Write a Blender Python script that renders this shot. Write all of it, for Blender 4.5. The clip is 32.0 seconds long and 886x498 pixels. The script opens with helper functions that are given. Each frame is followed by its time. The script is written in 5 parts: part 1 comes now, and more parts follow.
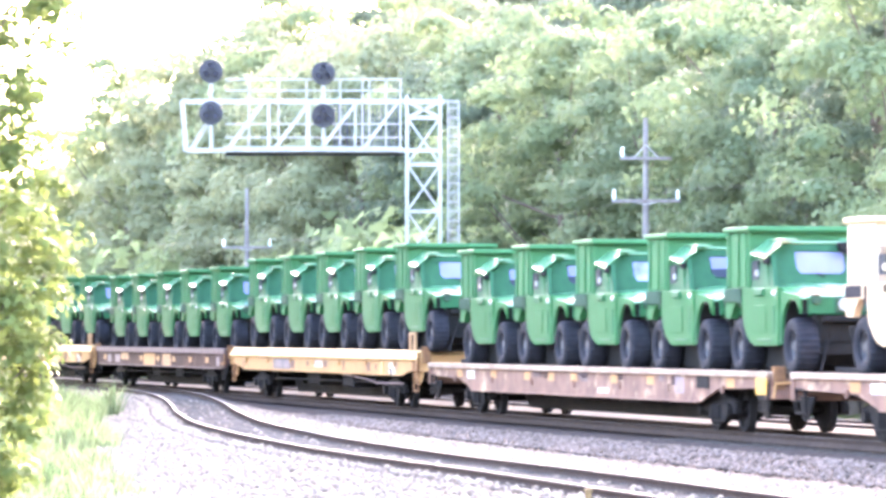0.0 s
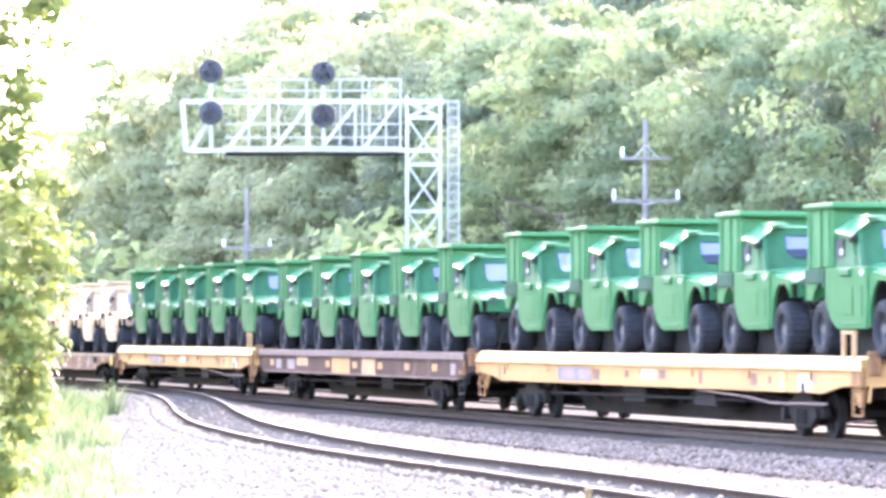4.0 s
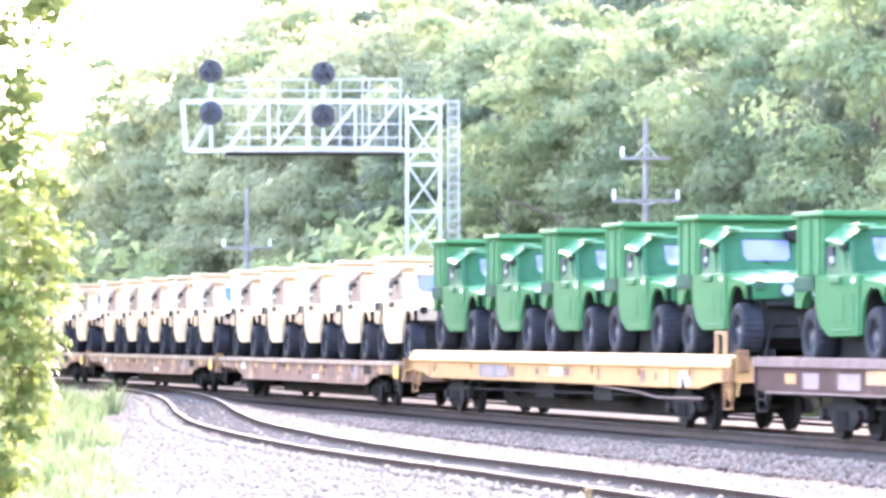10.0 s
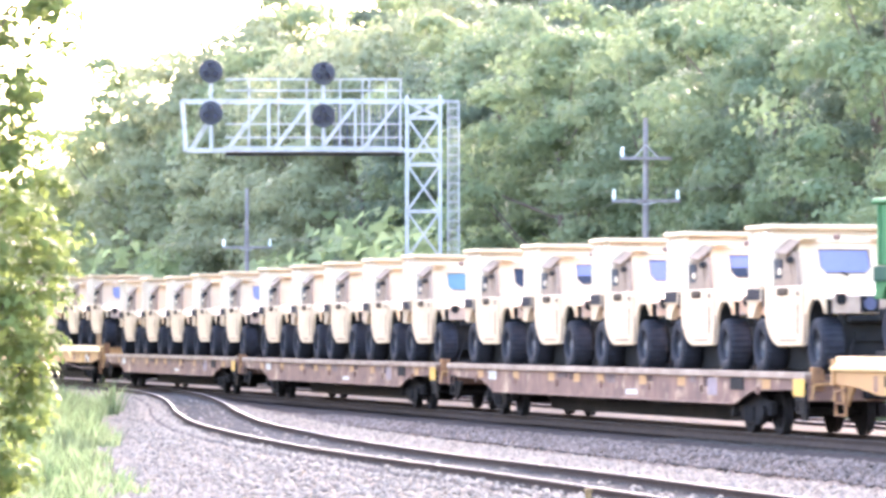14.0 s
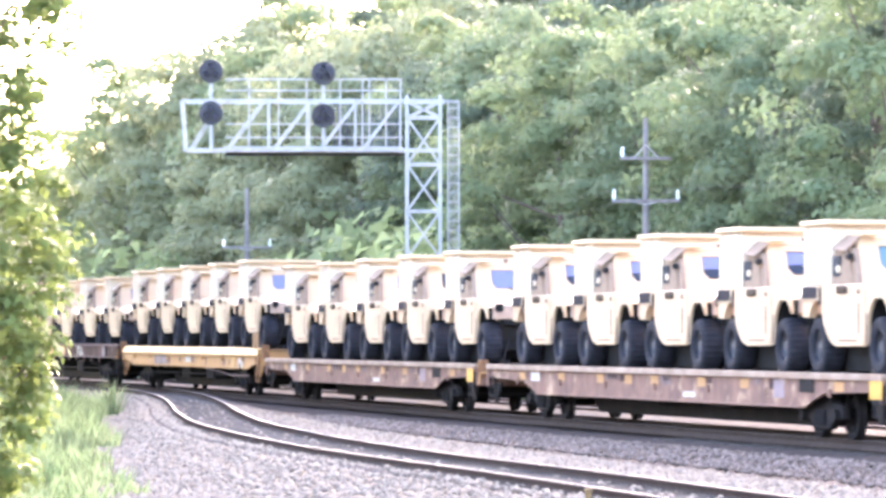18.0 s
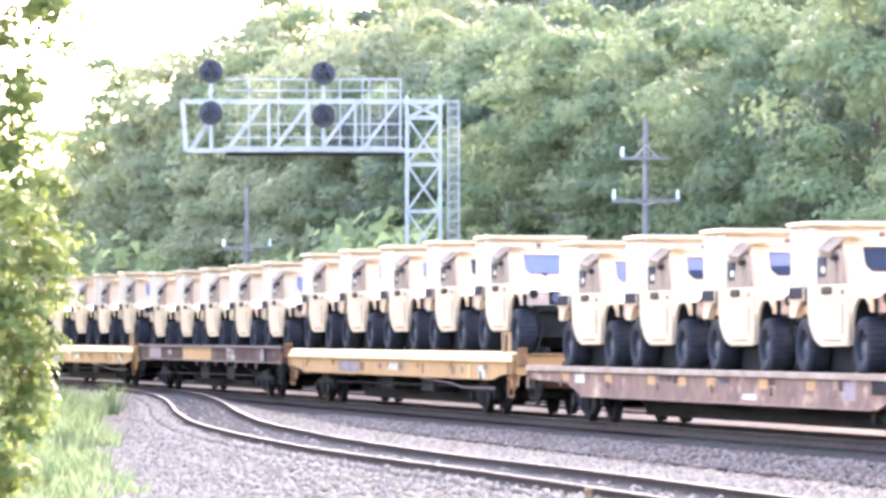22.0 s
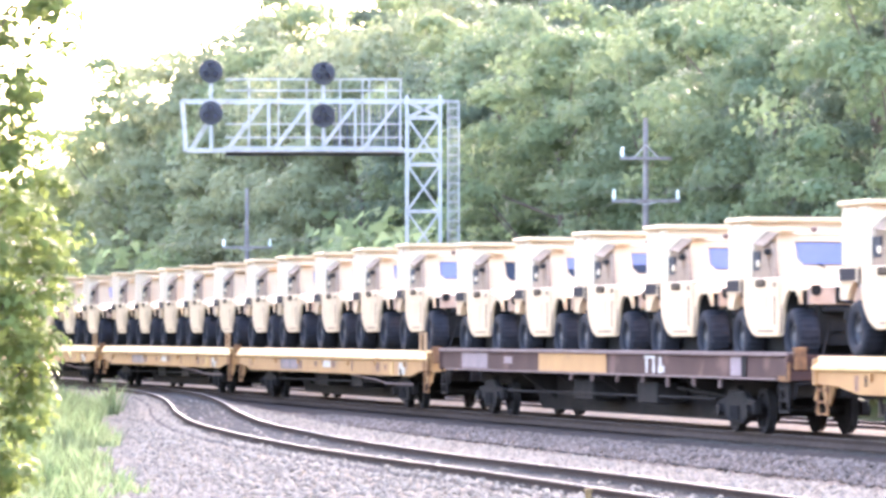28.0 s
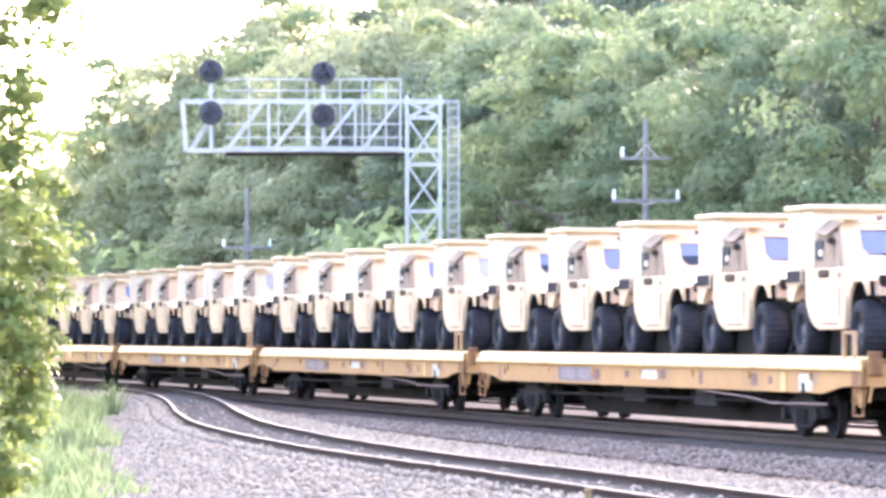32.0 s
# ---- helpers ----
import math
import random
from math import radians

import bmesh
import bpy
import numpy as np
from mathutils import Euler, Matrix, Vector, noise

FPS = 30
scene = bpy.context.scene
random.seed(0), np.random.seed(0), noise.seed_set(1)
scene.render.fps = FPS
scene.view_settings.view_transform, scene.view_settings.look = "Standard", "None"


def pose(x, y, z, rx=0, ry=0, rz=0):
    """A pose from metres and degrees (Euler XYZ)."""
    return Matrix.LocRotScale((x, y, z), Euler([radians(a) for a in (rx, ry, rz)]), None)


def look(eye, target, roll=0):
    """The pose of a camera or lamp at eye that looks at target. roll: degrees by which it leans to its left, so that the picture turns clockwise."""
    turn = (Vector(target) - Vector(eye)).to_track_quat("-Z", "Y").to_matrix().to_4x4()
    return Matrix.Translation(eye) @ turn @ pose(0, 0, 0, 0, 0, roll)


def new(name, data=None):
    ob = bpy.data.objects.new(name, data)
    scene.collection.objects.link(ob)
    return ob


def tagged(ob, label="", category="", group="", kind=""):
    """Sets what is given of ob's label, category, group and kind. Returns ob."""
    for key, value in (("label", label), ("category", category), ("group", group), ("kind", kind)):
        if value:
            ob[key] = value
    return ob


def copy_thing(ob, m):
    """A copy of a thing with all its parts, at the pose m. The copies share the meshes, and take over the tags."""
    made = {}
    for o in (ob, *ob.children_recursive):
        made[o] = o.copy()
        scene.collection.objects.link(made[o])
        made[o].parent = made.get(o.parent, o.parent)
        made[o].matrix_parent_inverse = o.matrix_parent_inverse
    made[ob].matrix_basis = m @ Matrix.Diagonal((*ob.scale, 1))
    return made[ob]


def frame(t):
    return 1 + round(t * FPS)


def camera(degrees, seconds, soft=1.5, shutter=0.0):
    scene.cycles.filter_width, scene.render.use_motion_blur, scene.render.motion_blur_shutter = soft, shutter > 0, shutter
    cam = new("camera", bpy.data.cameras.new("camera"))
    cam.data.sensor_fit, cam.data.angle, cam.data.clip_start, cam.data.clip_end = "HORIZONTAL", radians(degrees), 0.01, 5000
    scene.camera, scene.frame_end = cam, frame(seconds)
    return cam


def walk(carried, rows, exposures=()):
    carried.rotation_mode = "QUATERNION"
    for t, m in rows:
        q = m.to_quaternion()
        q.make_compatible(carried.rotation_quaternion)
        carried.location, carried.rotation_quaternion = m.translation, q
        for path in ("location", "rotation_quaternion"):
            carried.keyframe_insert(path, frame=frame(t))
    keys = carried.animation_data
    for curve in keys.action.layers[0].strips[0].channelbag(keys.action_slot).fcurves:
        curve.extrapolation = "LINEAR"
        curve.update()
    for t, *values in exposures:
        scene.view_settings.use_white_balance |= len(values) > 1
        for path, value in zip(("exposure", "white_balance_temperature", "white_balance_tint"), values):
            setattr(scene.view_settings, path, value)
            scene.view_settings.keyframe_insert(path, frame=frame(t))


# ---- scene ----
from functools import lru_cache

# ---------------------------------------------------------------- camera
EYE = (0.0, 0.0, 1.747)
TILT = 1.131
cam = camera(11.449, 32.0, soft=3.3, shutter=0.5)
walk(cam, [(0.0, pose(*EYE, 90 + TILT, 0, 0)), (32.0, pose(*EYE, 90 + TILT, 0, 0))],
     exposures=[(t, e, 6380, 23) for t, e in ((0.0, 4.39), (3.0, 4.39), (6.0, 4.42), (9.0, 4.42), (12.0, 4.03), (15.0, 3.86), (32.0, 3.78))])

# ---------------------------------------------------------------- daylight
SUN_EL, SUN_AZ = 22.0, 11.8         # degrees above the horizon; degrees to the right of the y axis
world = bpy.data.worlds.new("hazy_sky")
world.use_nodes = True
scene.world = world
wn = world.node_tree.nodes
sky = wn.new("ShaderNodeTexSky")
sky.sky_type = "NISHITA"
sky.sun_disc = False
sky.sun_elevation = radians(SUN_EL)
sky.sun_rotation = radians(SUN_AZ)
sky.air_density, sky.dust_density, sky.ozone_density = 1.0, 3.5, 1.0
wn["Background"].inputs["Strength"].default_value = 0.21
world.node_tree.links.new(sky.outputs[0], wn["Background"].inputs["Color"])

sun = new("sun", bpy.data.lights.new("sun", "SUN"))
sun.data.energy, sun.data.angle, sun.data.color = 0.32, radians(4.0), (1.0, 0.94, 0.85)
se, sa = radians(SUN_EL), radians(SUN_AZ)
sun.matrix_world = look((math.sin(sa) * math.cos(se) * 60, math.cos(sa) * math.cos(se) * 60, math.sin(se) * 60), (0, 0, 0))

# ---------------------------------------------------------------- materials


def mat(name, base, rough=0.6, metal=0.0, second=None, scale=3.0, amount=0.5, bump=0.0, bump_scale=60.0,
        stain=None, stain_scale=0.7, stain_at=0.58, spec=0.5, vary=0.0, translucent=None, island=False):
    """Principled surface: two colours mixed by a fine and a coarse noise, optional stains, relief and per-object shift."""
    m = bpy.data.materials.new(name)
    m.use_nodes = True
    n, l = m.node_tree.nodes, m.node_tree.links
    b = n["Principled BSDF"]
    b.inputs["Roughness"].default_value, b.inputs["Metallic"].default_value = rough, metal
    b.inputs["Specular IOR Level"].default_value = spec
    tc = n.new("ShaderNodeTexCoord")

    def noise_tex(sc, det=4.0):
        t = n.new("ShaderNodeTexNoise")
        t.inputs["Scale"].default_value, t.inputs["Detail"].default_value = sc, det
        l.new(tc.outputs["Object"], t.inputs["Vector"])
        return t.outputs["Fac"]

    def mix(f, a, c):
        x = n.new("ShaderNodeMix")
        x.data_type = "RGBA"
        for s, v in ((x.inputs[0], f), (x.inputs[6], a), (x.inputs[7], c)):
            if hasattr(v, "is_linked"):
                l.new(v, s)
            else:
                s.default_value = v if isinstance(v, float) else (*v, 1)
        return x.outputs[2]

    def ramp(f, lo, hi):
        r = n.new("ShaderNodeMapRange")
        r.inputs[1].default_value, r.inputs[2].default_value = lo, hi
        l.new(f, r.inputs[0])
        return r.outputs[0]

    second = second or tuple(c * 0.72 for c in base)
    col = mix(ramp(noise_tex(scale), 0.5 - 0.4 * amount - 0.05, 0.5 + 0.4 * amount + 0.05), base, second)
    if stain:
        col = mix(ramp(noise_tex(stain_scale, 6.0), stain_at, stain_at + 0.12), col, stain)
    if vary:
        src = n.new("ShaderNodeNewGeometry").outputs["Random Per Island"] if island else n.new("ShaderNodeObjectInfo").outputs["Random"]
        h = n.new("ShaderNodeHueSaturation")
        v = n.new("ShaderNodeMapRange")
        v.inputs[3].default_value, v.inputs[4].default_value = 1 - vary, 1 + vary
        l.new(src, v.inputs[0])
        l.new(v.outputs[0], h.inputs["Value"])
        l.new(col, h.inputs["Color"])
        col = h.outputs[0]
    l.new(col, b.inputs["Base Color"])
    if bump:
        bn = n.new("ShaderNodeBump")
        bn.inputs["Strength"].default_value, bn.inputs["Distance"].default_value = bump, 0.02
        l.new(noise_tex(bump_scale), bn.inputs["Height"])
        l.new(bn.outputs[0], b.inputs["Normal"])
    if translucent:
        t = n.new("ShaderNodeBsdfTranslucent")
        ms = n.new("ShaderNodeMixShader")
        ms.inputs[0].default_value = translucent
        tint = n.new("ShaderNodeHueSaturation")
        tint.inputs["Saturation"].default_value, tint.inputs["Value"].default_value = 1.0, 1.5
        l.new(col, tint.inputs["Color"])
        l.new(tint.outputs[0], t.inputs["Color"])
        l.new(b.outputs[0], ms.inputs[1])
        l.new(t.outputs[0], ms.inputs[2])
        l.new(ms.outputs[0], n["Material Output"].inputs["Surface"])
    return m


# Box green lightened in the colour to make up for its dim front
GREEN_BOX = mat("lifted_green_box_paint", (0.036, 0.122, 0.047), 0.65, spec=0.1, second=(0.044, 0.138, 0.06), scale=1.6, bump=0.05, stain=(0.05, 0.13, 0.06), stain_scale=1.3)
GREEN = mat("green_paint", (0.022, 0.10, 0.033), 0.65, spec=0.1, second=(0.027, 0.116, 0.045), scale=2.4, bump=0.05, stain=(0.036, 0.11, 0.048), stain_scale=1.6)
TAN = mat("tan_paint", (0.515, 0.365, 0.235), 0.6, spec=0.2, second=(0.45, 0.31, 0.195), scale=2.0, bump=0.05, stain=(0.38, 0.265, 0.165), stain_scale=1.7)
RUBBER = mat("tyre_rubber", (0.012, 0.012, 0.016), 0.85, spec=0.15, second=(0.022, 0.022, 0.028), scale=6.0, bump=0.2, bump_scale=40)
RIM = mat("rim_metal", (0.026, 0.026, 0.032), 0.6, second=(0.055, 0.052, 0.055), scale=9.0)
CHASSIS = mat("chassis_black", (0.009, 0.009, 0.010), 0.8, spec=0.12, second=(0.018, 0.016, 0.015), scale=4.0)
# Lit copies of the body paints: light on the tops put into colour
GREEN_TOP = mat("lit_top_green_paint", (0.055, 0.17, 0.085), 0.2, spec=1.0, second=(0.06, 0.17, 0.09), scale=2.0, bump=0.05)
TAN_TOP = mat("lit_top_tan_paint", (0.60, 0.465, 0.33), 0.45, spec=0.4, second=(0.52, 0.39, 0.27), scale=2.0, bump=0.05)
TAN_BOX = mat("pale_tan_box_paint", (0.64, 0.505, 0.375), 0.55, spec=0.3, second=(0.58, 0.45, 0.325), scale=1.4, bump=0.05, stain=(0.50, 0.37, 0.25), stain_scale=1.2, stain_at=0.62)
# Mottled darker tan; shade on posts and wheel well goes into its colour
TAN_CAB = mat("shade_mottled_tan_paint", (0.27, 0.185, 0.13), 0.65, spec=0.12, second=(0.17, 0.11, 0.075), scale=5.5, amount=0.6, bump=0.1)
# Darker green for the upper cab, its shade put into the colour
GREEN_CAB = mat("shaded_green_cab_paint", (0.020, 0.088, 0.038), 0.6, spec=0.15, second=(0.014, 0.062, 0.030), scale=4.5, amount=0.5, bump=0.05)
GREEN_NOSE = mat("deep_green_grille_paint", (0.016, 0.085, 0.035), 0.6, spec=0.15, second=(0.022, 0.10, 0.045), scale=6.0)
TAN_CAP = mat("tan_roof_edge_paint", (0.50, 0.36, 0.22), 0.6, spec=0.2, second=(0.43, 0.29, 0.17), scale=2.0, bump=0.05)
MARKER_RED = mat("dull_red_marker", (0.16, 0.07, 0.05), 0.6, second=(0.11, 0.055, 0.045), scale=8.0)
VENT = mat("dark_vent_mesh", (0.03, 0.026, 0.028), 0.9, spec=0.03, second=(0.05, 0.044, 0.046), scale=14.0)
# Dark brown for the tan handle block, a gap's shadow put into colour
HANDLE = mat("brown_shadow_gap", (0.10, 0.07, 0.05), 0.9, spec=0.05, second=(0.055, 0.04, 0.03), scale=9.0)
# Darker tan for the nose: the shade on its front is painted in
TAN_NOSE = mat("shaded_nose_tan_paint", (0.42, 0.30, 0.225), 0.65, spec=0.15, second=(0.30, 0.205, 0.155), scale=5.0, amount=0.3, bump=0.08)
GREY = mat("grey_green_panel", (0.032, 0.062, 0.042), 0.85, spec=0.05, second=(0.042, 0.078, 0.054), scale=5.0)
LAMP = mat("headlight_lens", (0.35, 0.36, 0.38), 0.15, second=(0.25, 0.25, 0.27), scale=9.0)
SHADE_GLASS = mat("dark_window_glass", (0.02, 0.024, 0.035), 0.45, spec=0.08, second=(0.03, 0.035, 0.05), scale=1.5)
BLUE_GLASS = mat("blue_windshield", (0.115, 0.12, 0.20), 0.3, spec=0.2, second=(0.15, 0.15, 0.25), scale=2.5)
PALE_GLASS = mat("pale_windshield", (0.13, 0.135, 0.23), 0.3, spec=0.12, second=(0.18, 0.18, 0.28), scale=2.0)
# Pale patches over dark glass: a reflection painted into the base colour
MIXED_GLASS = mat("painted_reflection_windshield", (0.035, 0.045, 0.10), 0.25, spec=0.3, second=(0.26, 0.27, 0.40), scale=2.9, amount=0.2)
LILAC_GLASS = mat("lilac_windshield", (0.26, 0.215, 0.36), 0.3, spec=0.15, second=(0.32, 0.27, 0.40), scale=2.2)
TEAL_GLASS = mat("teal_windshield", (0.075, 0.135, 0.165), 0.3, spec=0.15, second=(0.10, 0.165, 0.19), scale=2.2)
# Lighter copy of the car yellow: light on the upturned flange painted in
FLANGE = mat("lit_yellow_flange", (0.53, 0.34, 0.15), 0.65, spec=0.2, second=(0.43, 0.26, 0.105), scale=1.6, bump=0.1, bump_scale=12, stain=(0.36, 0.20, 0.09), stain_scale=1.1, stain_at=0.62)
YELLOW = mat("yellow_car_paint", (0.39, 0.205, 0.08), 0.6, spec=0.2, second=(0.30, 0.15, 0.06), scale=1.2, bump=0.1, bump_scale=12,
             stain=(0.24, 0.14, 0.07), stain_scale=0.8, stain_at=0.6, vary=0.08)
BROWN = mat("brown_car_paint", (0.048, 0.025, 0.023), 0.75, spec=0.1, second=(0.07, 0.037, 0.032), scale=1.4, bump=0.12, bump_scale=12,
            stain=(0.12, 0.068, 0.056), stain_scale=0.9, stain_at=0.57)
RUSTBROWN = mat("faded_brown_paint", (0.215, 0.118, 0.085), 0.75, spec=0.15, second=(0.125, 0.072, 0.058), scale=2.2, amount=0.35, bump=0.15, bump_scale=12,
                stain=(0.38, 0.25, 0.17), stain_scale=1.8, stain_at=0.57)
FLANGE_LOW = mat("pale_rust_flange", (0.36, 0.265, 0.20), 0.85, spec=0.1, second=(0.22, 0.145, 0.105), scale=1.5, bump=0.2, bump_scale=20)
DECK = mat("worn_deck", (0.10, 0.08, 0.066), 0.9, spec=0.1, second=(0.06, 0.048, 0.04), scale=1.5, bump=0.2, bump_scale=20)
DECKY = mat("worn_yellow_deck", (0.16, 0.115, 0.06), 0.9, spec=0.1, second=(0.10, 0.07, 0.04), scale=1.5, bump=0.2, bump_scale=20)
STEEL_DARK = mat("grimy_steel", (0.012, 0.0108, 0.0112), 0.85, spec=0.1, second=(0.022, 0.0185, 0.0185), scale=4.0, bump=0.2)
PALE_STENCIL = mat("faded_stencil", (0.22, 0.155, 0.165), 0.7, second=(0.15, 0.105, 0.11), scale=3.0)
WORN_WHITE = mat("worn_white_paint", (0.50, 0.47, 0.44), 0.7, second=(0.30, 0.25, 0.21), scale=7.0, amount=0.3)
WORN_YELLOW = mat("rubbed_yellow_paint", (0.42, 0.25, 0.13), 0.7, spec=0.15, second=(0.30, 0.17, 0.10), scale=5.0, amount=0.3)
RUST_IRON = mat("rusted_ironwork", (0.26, 0.13, 0.06), 0.85, spec=0.1, second=(0.12, 0.06, 0.035), scale=6.0, amount=0.3, bump=0.2)
PALE_BROWN = mat("chalky_brown_paint", (0.19, 0.135, 0.125), 0.8, spec=0.1, second=(0.13, 0.085, 0.078), scale=3.0, bump=0.1)
PANELGREY = mat("stencil_grey", (0.10, 0.088, 0.092), 0.7, spec=0.15, second=(0.17, 0.145, 0.15), scale=5.0)
RAILTOP = mat("rail_polished", (0.22, 0.205, 0.2), 0.8, 0.0, spec=0.06, second=(0.17, 0.16, 0.155), scale=2.0)
RAILSIDE = mat("rail_rust", (0.05, 0.039, 0.035), 0.85, spec=0.0, second=(0.072, 0.054, 0.047), scale=5.0)
TIE = mat("weathered_tie", (0.105, 0.09, 0.082), 0.9, spec=0.0, second=(0.062, 0.053, 0.048), scale=8.0, bump=0.4, bump_scale=30, vary=0.2)
STAKE = mat("dull_yellow_stake", (0.19, 0.13, 0.06), 0.8, spec=0.1, second=(0.12, 0.085, 0.05), scale=8.0)
GALV = mat("galvanised_steel", (0.36, 0.355, 0.35), 0.6, 0.1, second=(0.25, 0.248, 0.25), scale=4.0, bump=0.05)
BLACKHEAD = mat("signal_black", (0.012, 0.012, 0.02), 0.6, second=(0.02, 0.02, 0.03), scale=4.0)
LENS = mat("signal_lens", (0.06, 0.06, 0.10), 0.5, spec=0.2, second=(0.09, 0.09, 0.14), scale=4.0)
POLEWOOD = mat("weathered_pole", (0.21, 0.19, 0.185), 0.85, second=(0.13, 0.115, 0.112), scale=6.0, bump=0.3)
INSULATOR = mat("pale_insulator", (0.72, 0.80, 0.78), 0.25, second=(0.6, 0.7, 0.68), scale=6.0)
WIRE = mat("line_wire", (0.08, 0.08, 0.08), 0.6)
PLACARD = mat("yellow_placard", (0.55, 0.30, 0.03), 0.6, second=(0.42, 0.21, 0.03), scale=5.0)
BARK = mat("grey_bark", (0.13, 0.10, 0.08), 0.9, second=(0.08, 0.065, 0.05), scale=6.0, bump=0.5, bump_scale=15)


def leaf_mat(name, a, b, tr=0.38):
    return mat(name, a, 0.55, second=b, scale=0.55, amount=0.6, vary=0.06, translucent=tr, island=True, spec=0.08)


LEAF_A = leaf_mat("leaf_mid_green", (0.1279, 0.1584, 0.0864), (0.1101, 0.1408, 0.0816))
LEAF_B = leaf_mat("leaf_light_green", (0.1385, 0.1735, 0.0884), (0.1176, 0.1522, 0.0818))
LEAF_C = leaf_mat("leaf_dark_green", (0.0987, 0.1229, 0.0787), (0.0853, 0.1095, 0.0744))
# Paler, greyer leaves that put distance haze into the colour
LEAF_D = leaf_mat("leaf_haze_grey_green", (0.1741, 0.1925, 0.1088), (0.162, 0.1827, 0.1098))
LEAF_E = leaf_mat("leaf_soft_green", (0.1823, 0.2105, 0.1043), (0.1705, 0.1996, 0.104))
LEAF_BUSH = leaf_mat("leaf_pale_scrub", (0.22, 0.26, 0.12), (0.18, 0.22, 0.11), 0.55)
LEAF_NEAR = leaf_mat("leaf_sunlit", (0.12, 0.148, 0.0464), (0.092, 0.124, 0.0416), 0.42)
GRASS = mat("grass_blade", (0.055, 0.088, 0.04), 0.75, second=(0.13, 0.155, 0.088), spec=0.05, scale=0.9, vary=0.45, translucent=0.4, island=True)
GROUND = mat("earth_and_scrub", (0.10, 0.09, 0.055), 0.95, spec=0.0, second=(0.06, 0.085, 0.03), scale=0.4, bump=0.6, bump_scale=3,
             stain=(0.05, 0.07, 0.025), stain_scale=0.15, stain_at=0.5)
BALLAST = mat("ballast_bed", (0.1995, 0.1653, 0.1368), 0.9, spec=0.0, second=(0.117, 0.098, 0.082), scale=11.0, amount=0.25, bump=1.0, bump_scale=14,
              stain=(0.155, 0.126, 0.106), stain_scale=0.35, stain_at=0.52)
# Oily bed, darkened further in the colour for the train's shadow
GRIME_SHADE = mat("oily_shadowed_bed", (0.07, 0.058, 0.053), 0.95, spec=0.0, second=(0.042, 0.035, 0.032), scale=7.0, amount=0.4, bump=1.0, bump_scale=14, stain=(0.085, 0.07, 0.062), stain_scale=0.6, stain_at=0.6)
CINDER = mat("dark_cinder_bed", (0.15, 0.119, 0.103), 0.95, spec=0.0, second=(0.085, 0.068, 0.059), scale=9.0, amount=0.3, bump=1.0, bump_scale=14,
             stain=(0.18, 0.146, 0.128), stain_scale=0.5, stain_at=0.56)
CINDER_STONE = mat("cinder_stone", (0.161, 0.1279, 0.1104), 0.95, spec=0.0, second=(0.10, 0.08, 0.07), scale=6.0, vary=0.4, island=True)
STONE = mat("ballast_stone", (0.2065, 0.1711, 0.1395), 0.9, spec=0.0, second=(0.153, 0.127, 0.104), scale=6.0, vary=0.32, island=True)

# ---------------------------------------------------------------- mesh helpers


def thing(name, label, category, group="", m=None, kind=""):
    e = new(name)
    tagged(e, label, category, group, kind)
    if m is not None:
        e.matrix_basis = m
    return e


def mesh_of(bm, name, material, smooth=False):
    me = bpy.data.meshes.new(name)
    bm.to_mesh(me)
    bm.free()
    me.materials.append(material)
    if smooth:
        me.polygons.foreach_set("use_smooth", [True] * len(me.polygons))
    return me


def part(name, bm, material, parent, label="", smooth=False, m=None):
    """One mesh object under a thing or a part."""
    me = bm if isinstance(bm, bpy.types.Mesh) else mesh_of(bm, name, material, smooth)
    ob = new(name, me)
    ob.parent = parent
    if m is not None:
        ob.matrix_basis = m
    if label:
        ob["label"] = label
    return ob


def box(x0, x1, y0, y1, z0, z1, bev=0.0, bm=None):
    bm = bm or bmesh.new()
    vs = [bm.verts.new((x, y, z)) for z in (z0, z1) for y in (y0, y1) for x in (x0, x1)]
    fs = [bm.faces.new([vs[i] for i in q]) for q in ((0, 2, 3, 1), (4, 5, 7, 6), (0, 1, 5, 4), (2, 6, 7, 3), (0, 4, 6, 2), (1, 3, 7, 5))]
    if bev:
        es = {e for f in fs for e in f.edges}
        bmesh.ops.bevel(bm, geom=list(es), offset=bev, segments=1, affect="EDGES", clamp_overlap=True)
    return bm


def prism(pts, axis, a, b, bm=None, bev=0.0):
    """A polygon carried from a to b along an axis: 'x' takes (y, z) points, 'y' takes (x, z), 'z' takes (x, y)."""
    bm = bm or bmesh.new()

    def at(p, t):
        return {"x": (t, p[0], p[1]), "y": (p[0], t, p[1]), "z": (p[0], p[1], t)}[axis]
    lo, hi = [bm.verts.new(at(p, a)) for p in pts], [bm.verts.new(at(p, b)) for p in pts]
    n = len(pts)
    fs = [bm.faces.new(lo), bm.faces.new(hi)] + [bm.faces.new((lo[i], lo[(i + 1) % n], hi[(i + 1) % n], hi[i])) for i in range(n)]
    bmesh.ops.recalc_face_normals(bm, faces=fs)
    if bev:
        bmesh.ops.bevel(bm, geom=list({e for f in fs for e in f.edges}), offset=bev, segments=1, affect="EDGES", clamp_overlap=True)
    return bm


def rod(p, q, r, n=8, bm=None, r2=None):
    """A round bar from p to q."""
    bm = bm or bmesh.new()
    p, q = Vector(p), Vector(q)
    m = Matrix.Translation((p + q) / 2) @ (q - p).to_track_quat("Z", "Y").to_matrix().to_4x4()
    bmesh.ops.create_cone(bm, cap_ends=True, segments=n, radius1=r, radius2=r if r2 is None else r2, depth=(q - p).length, matrix=m)
    return bm


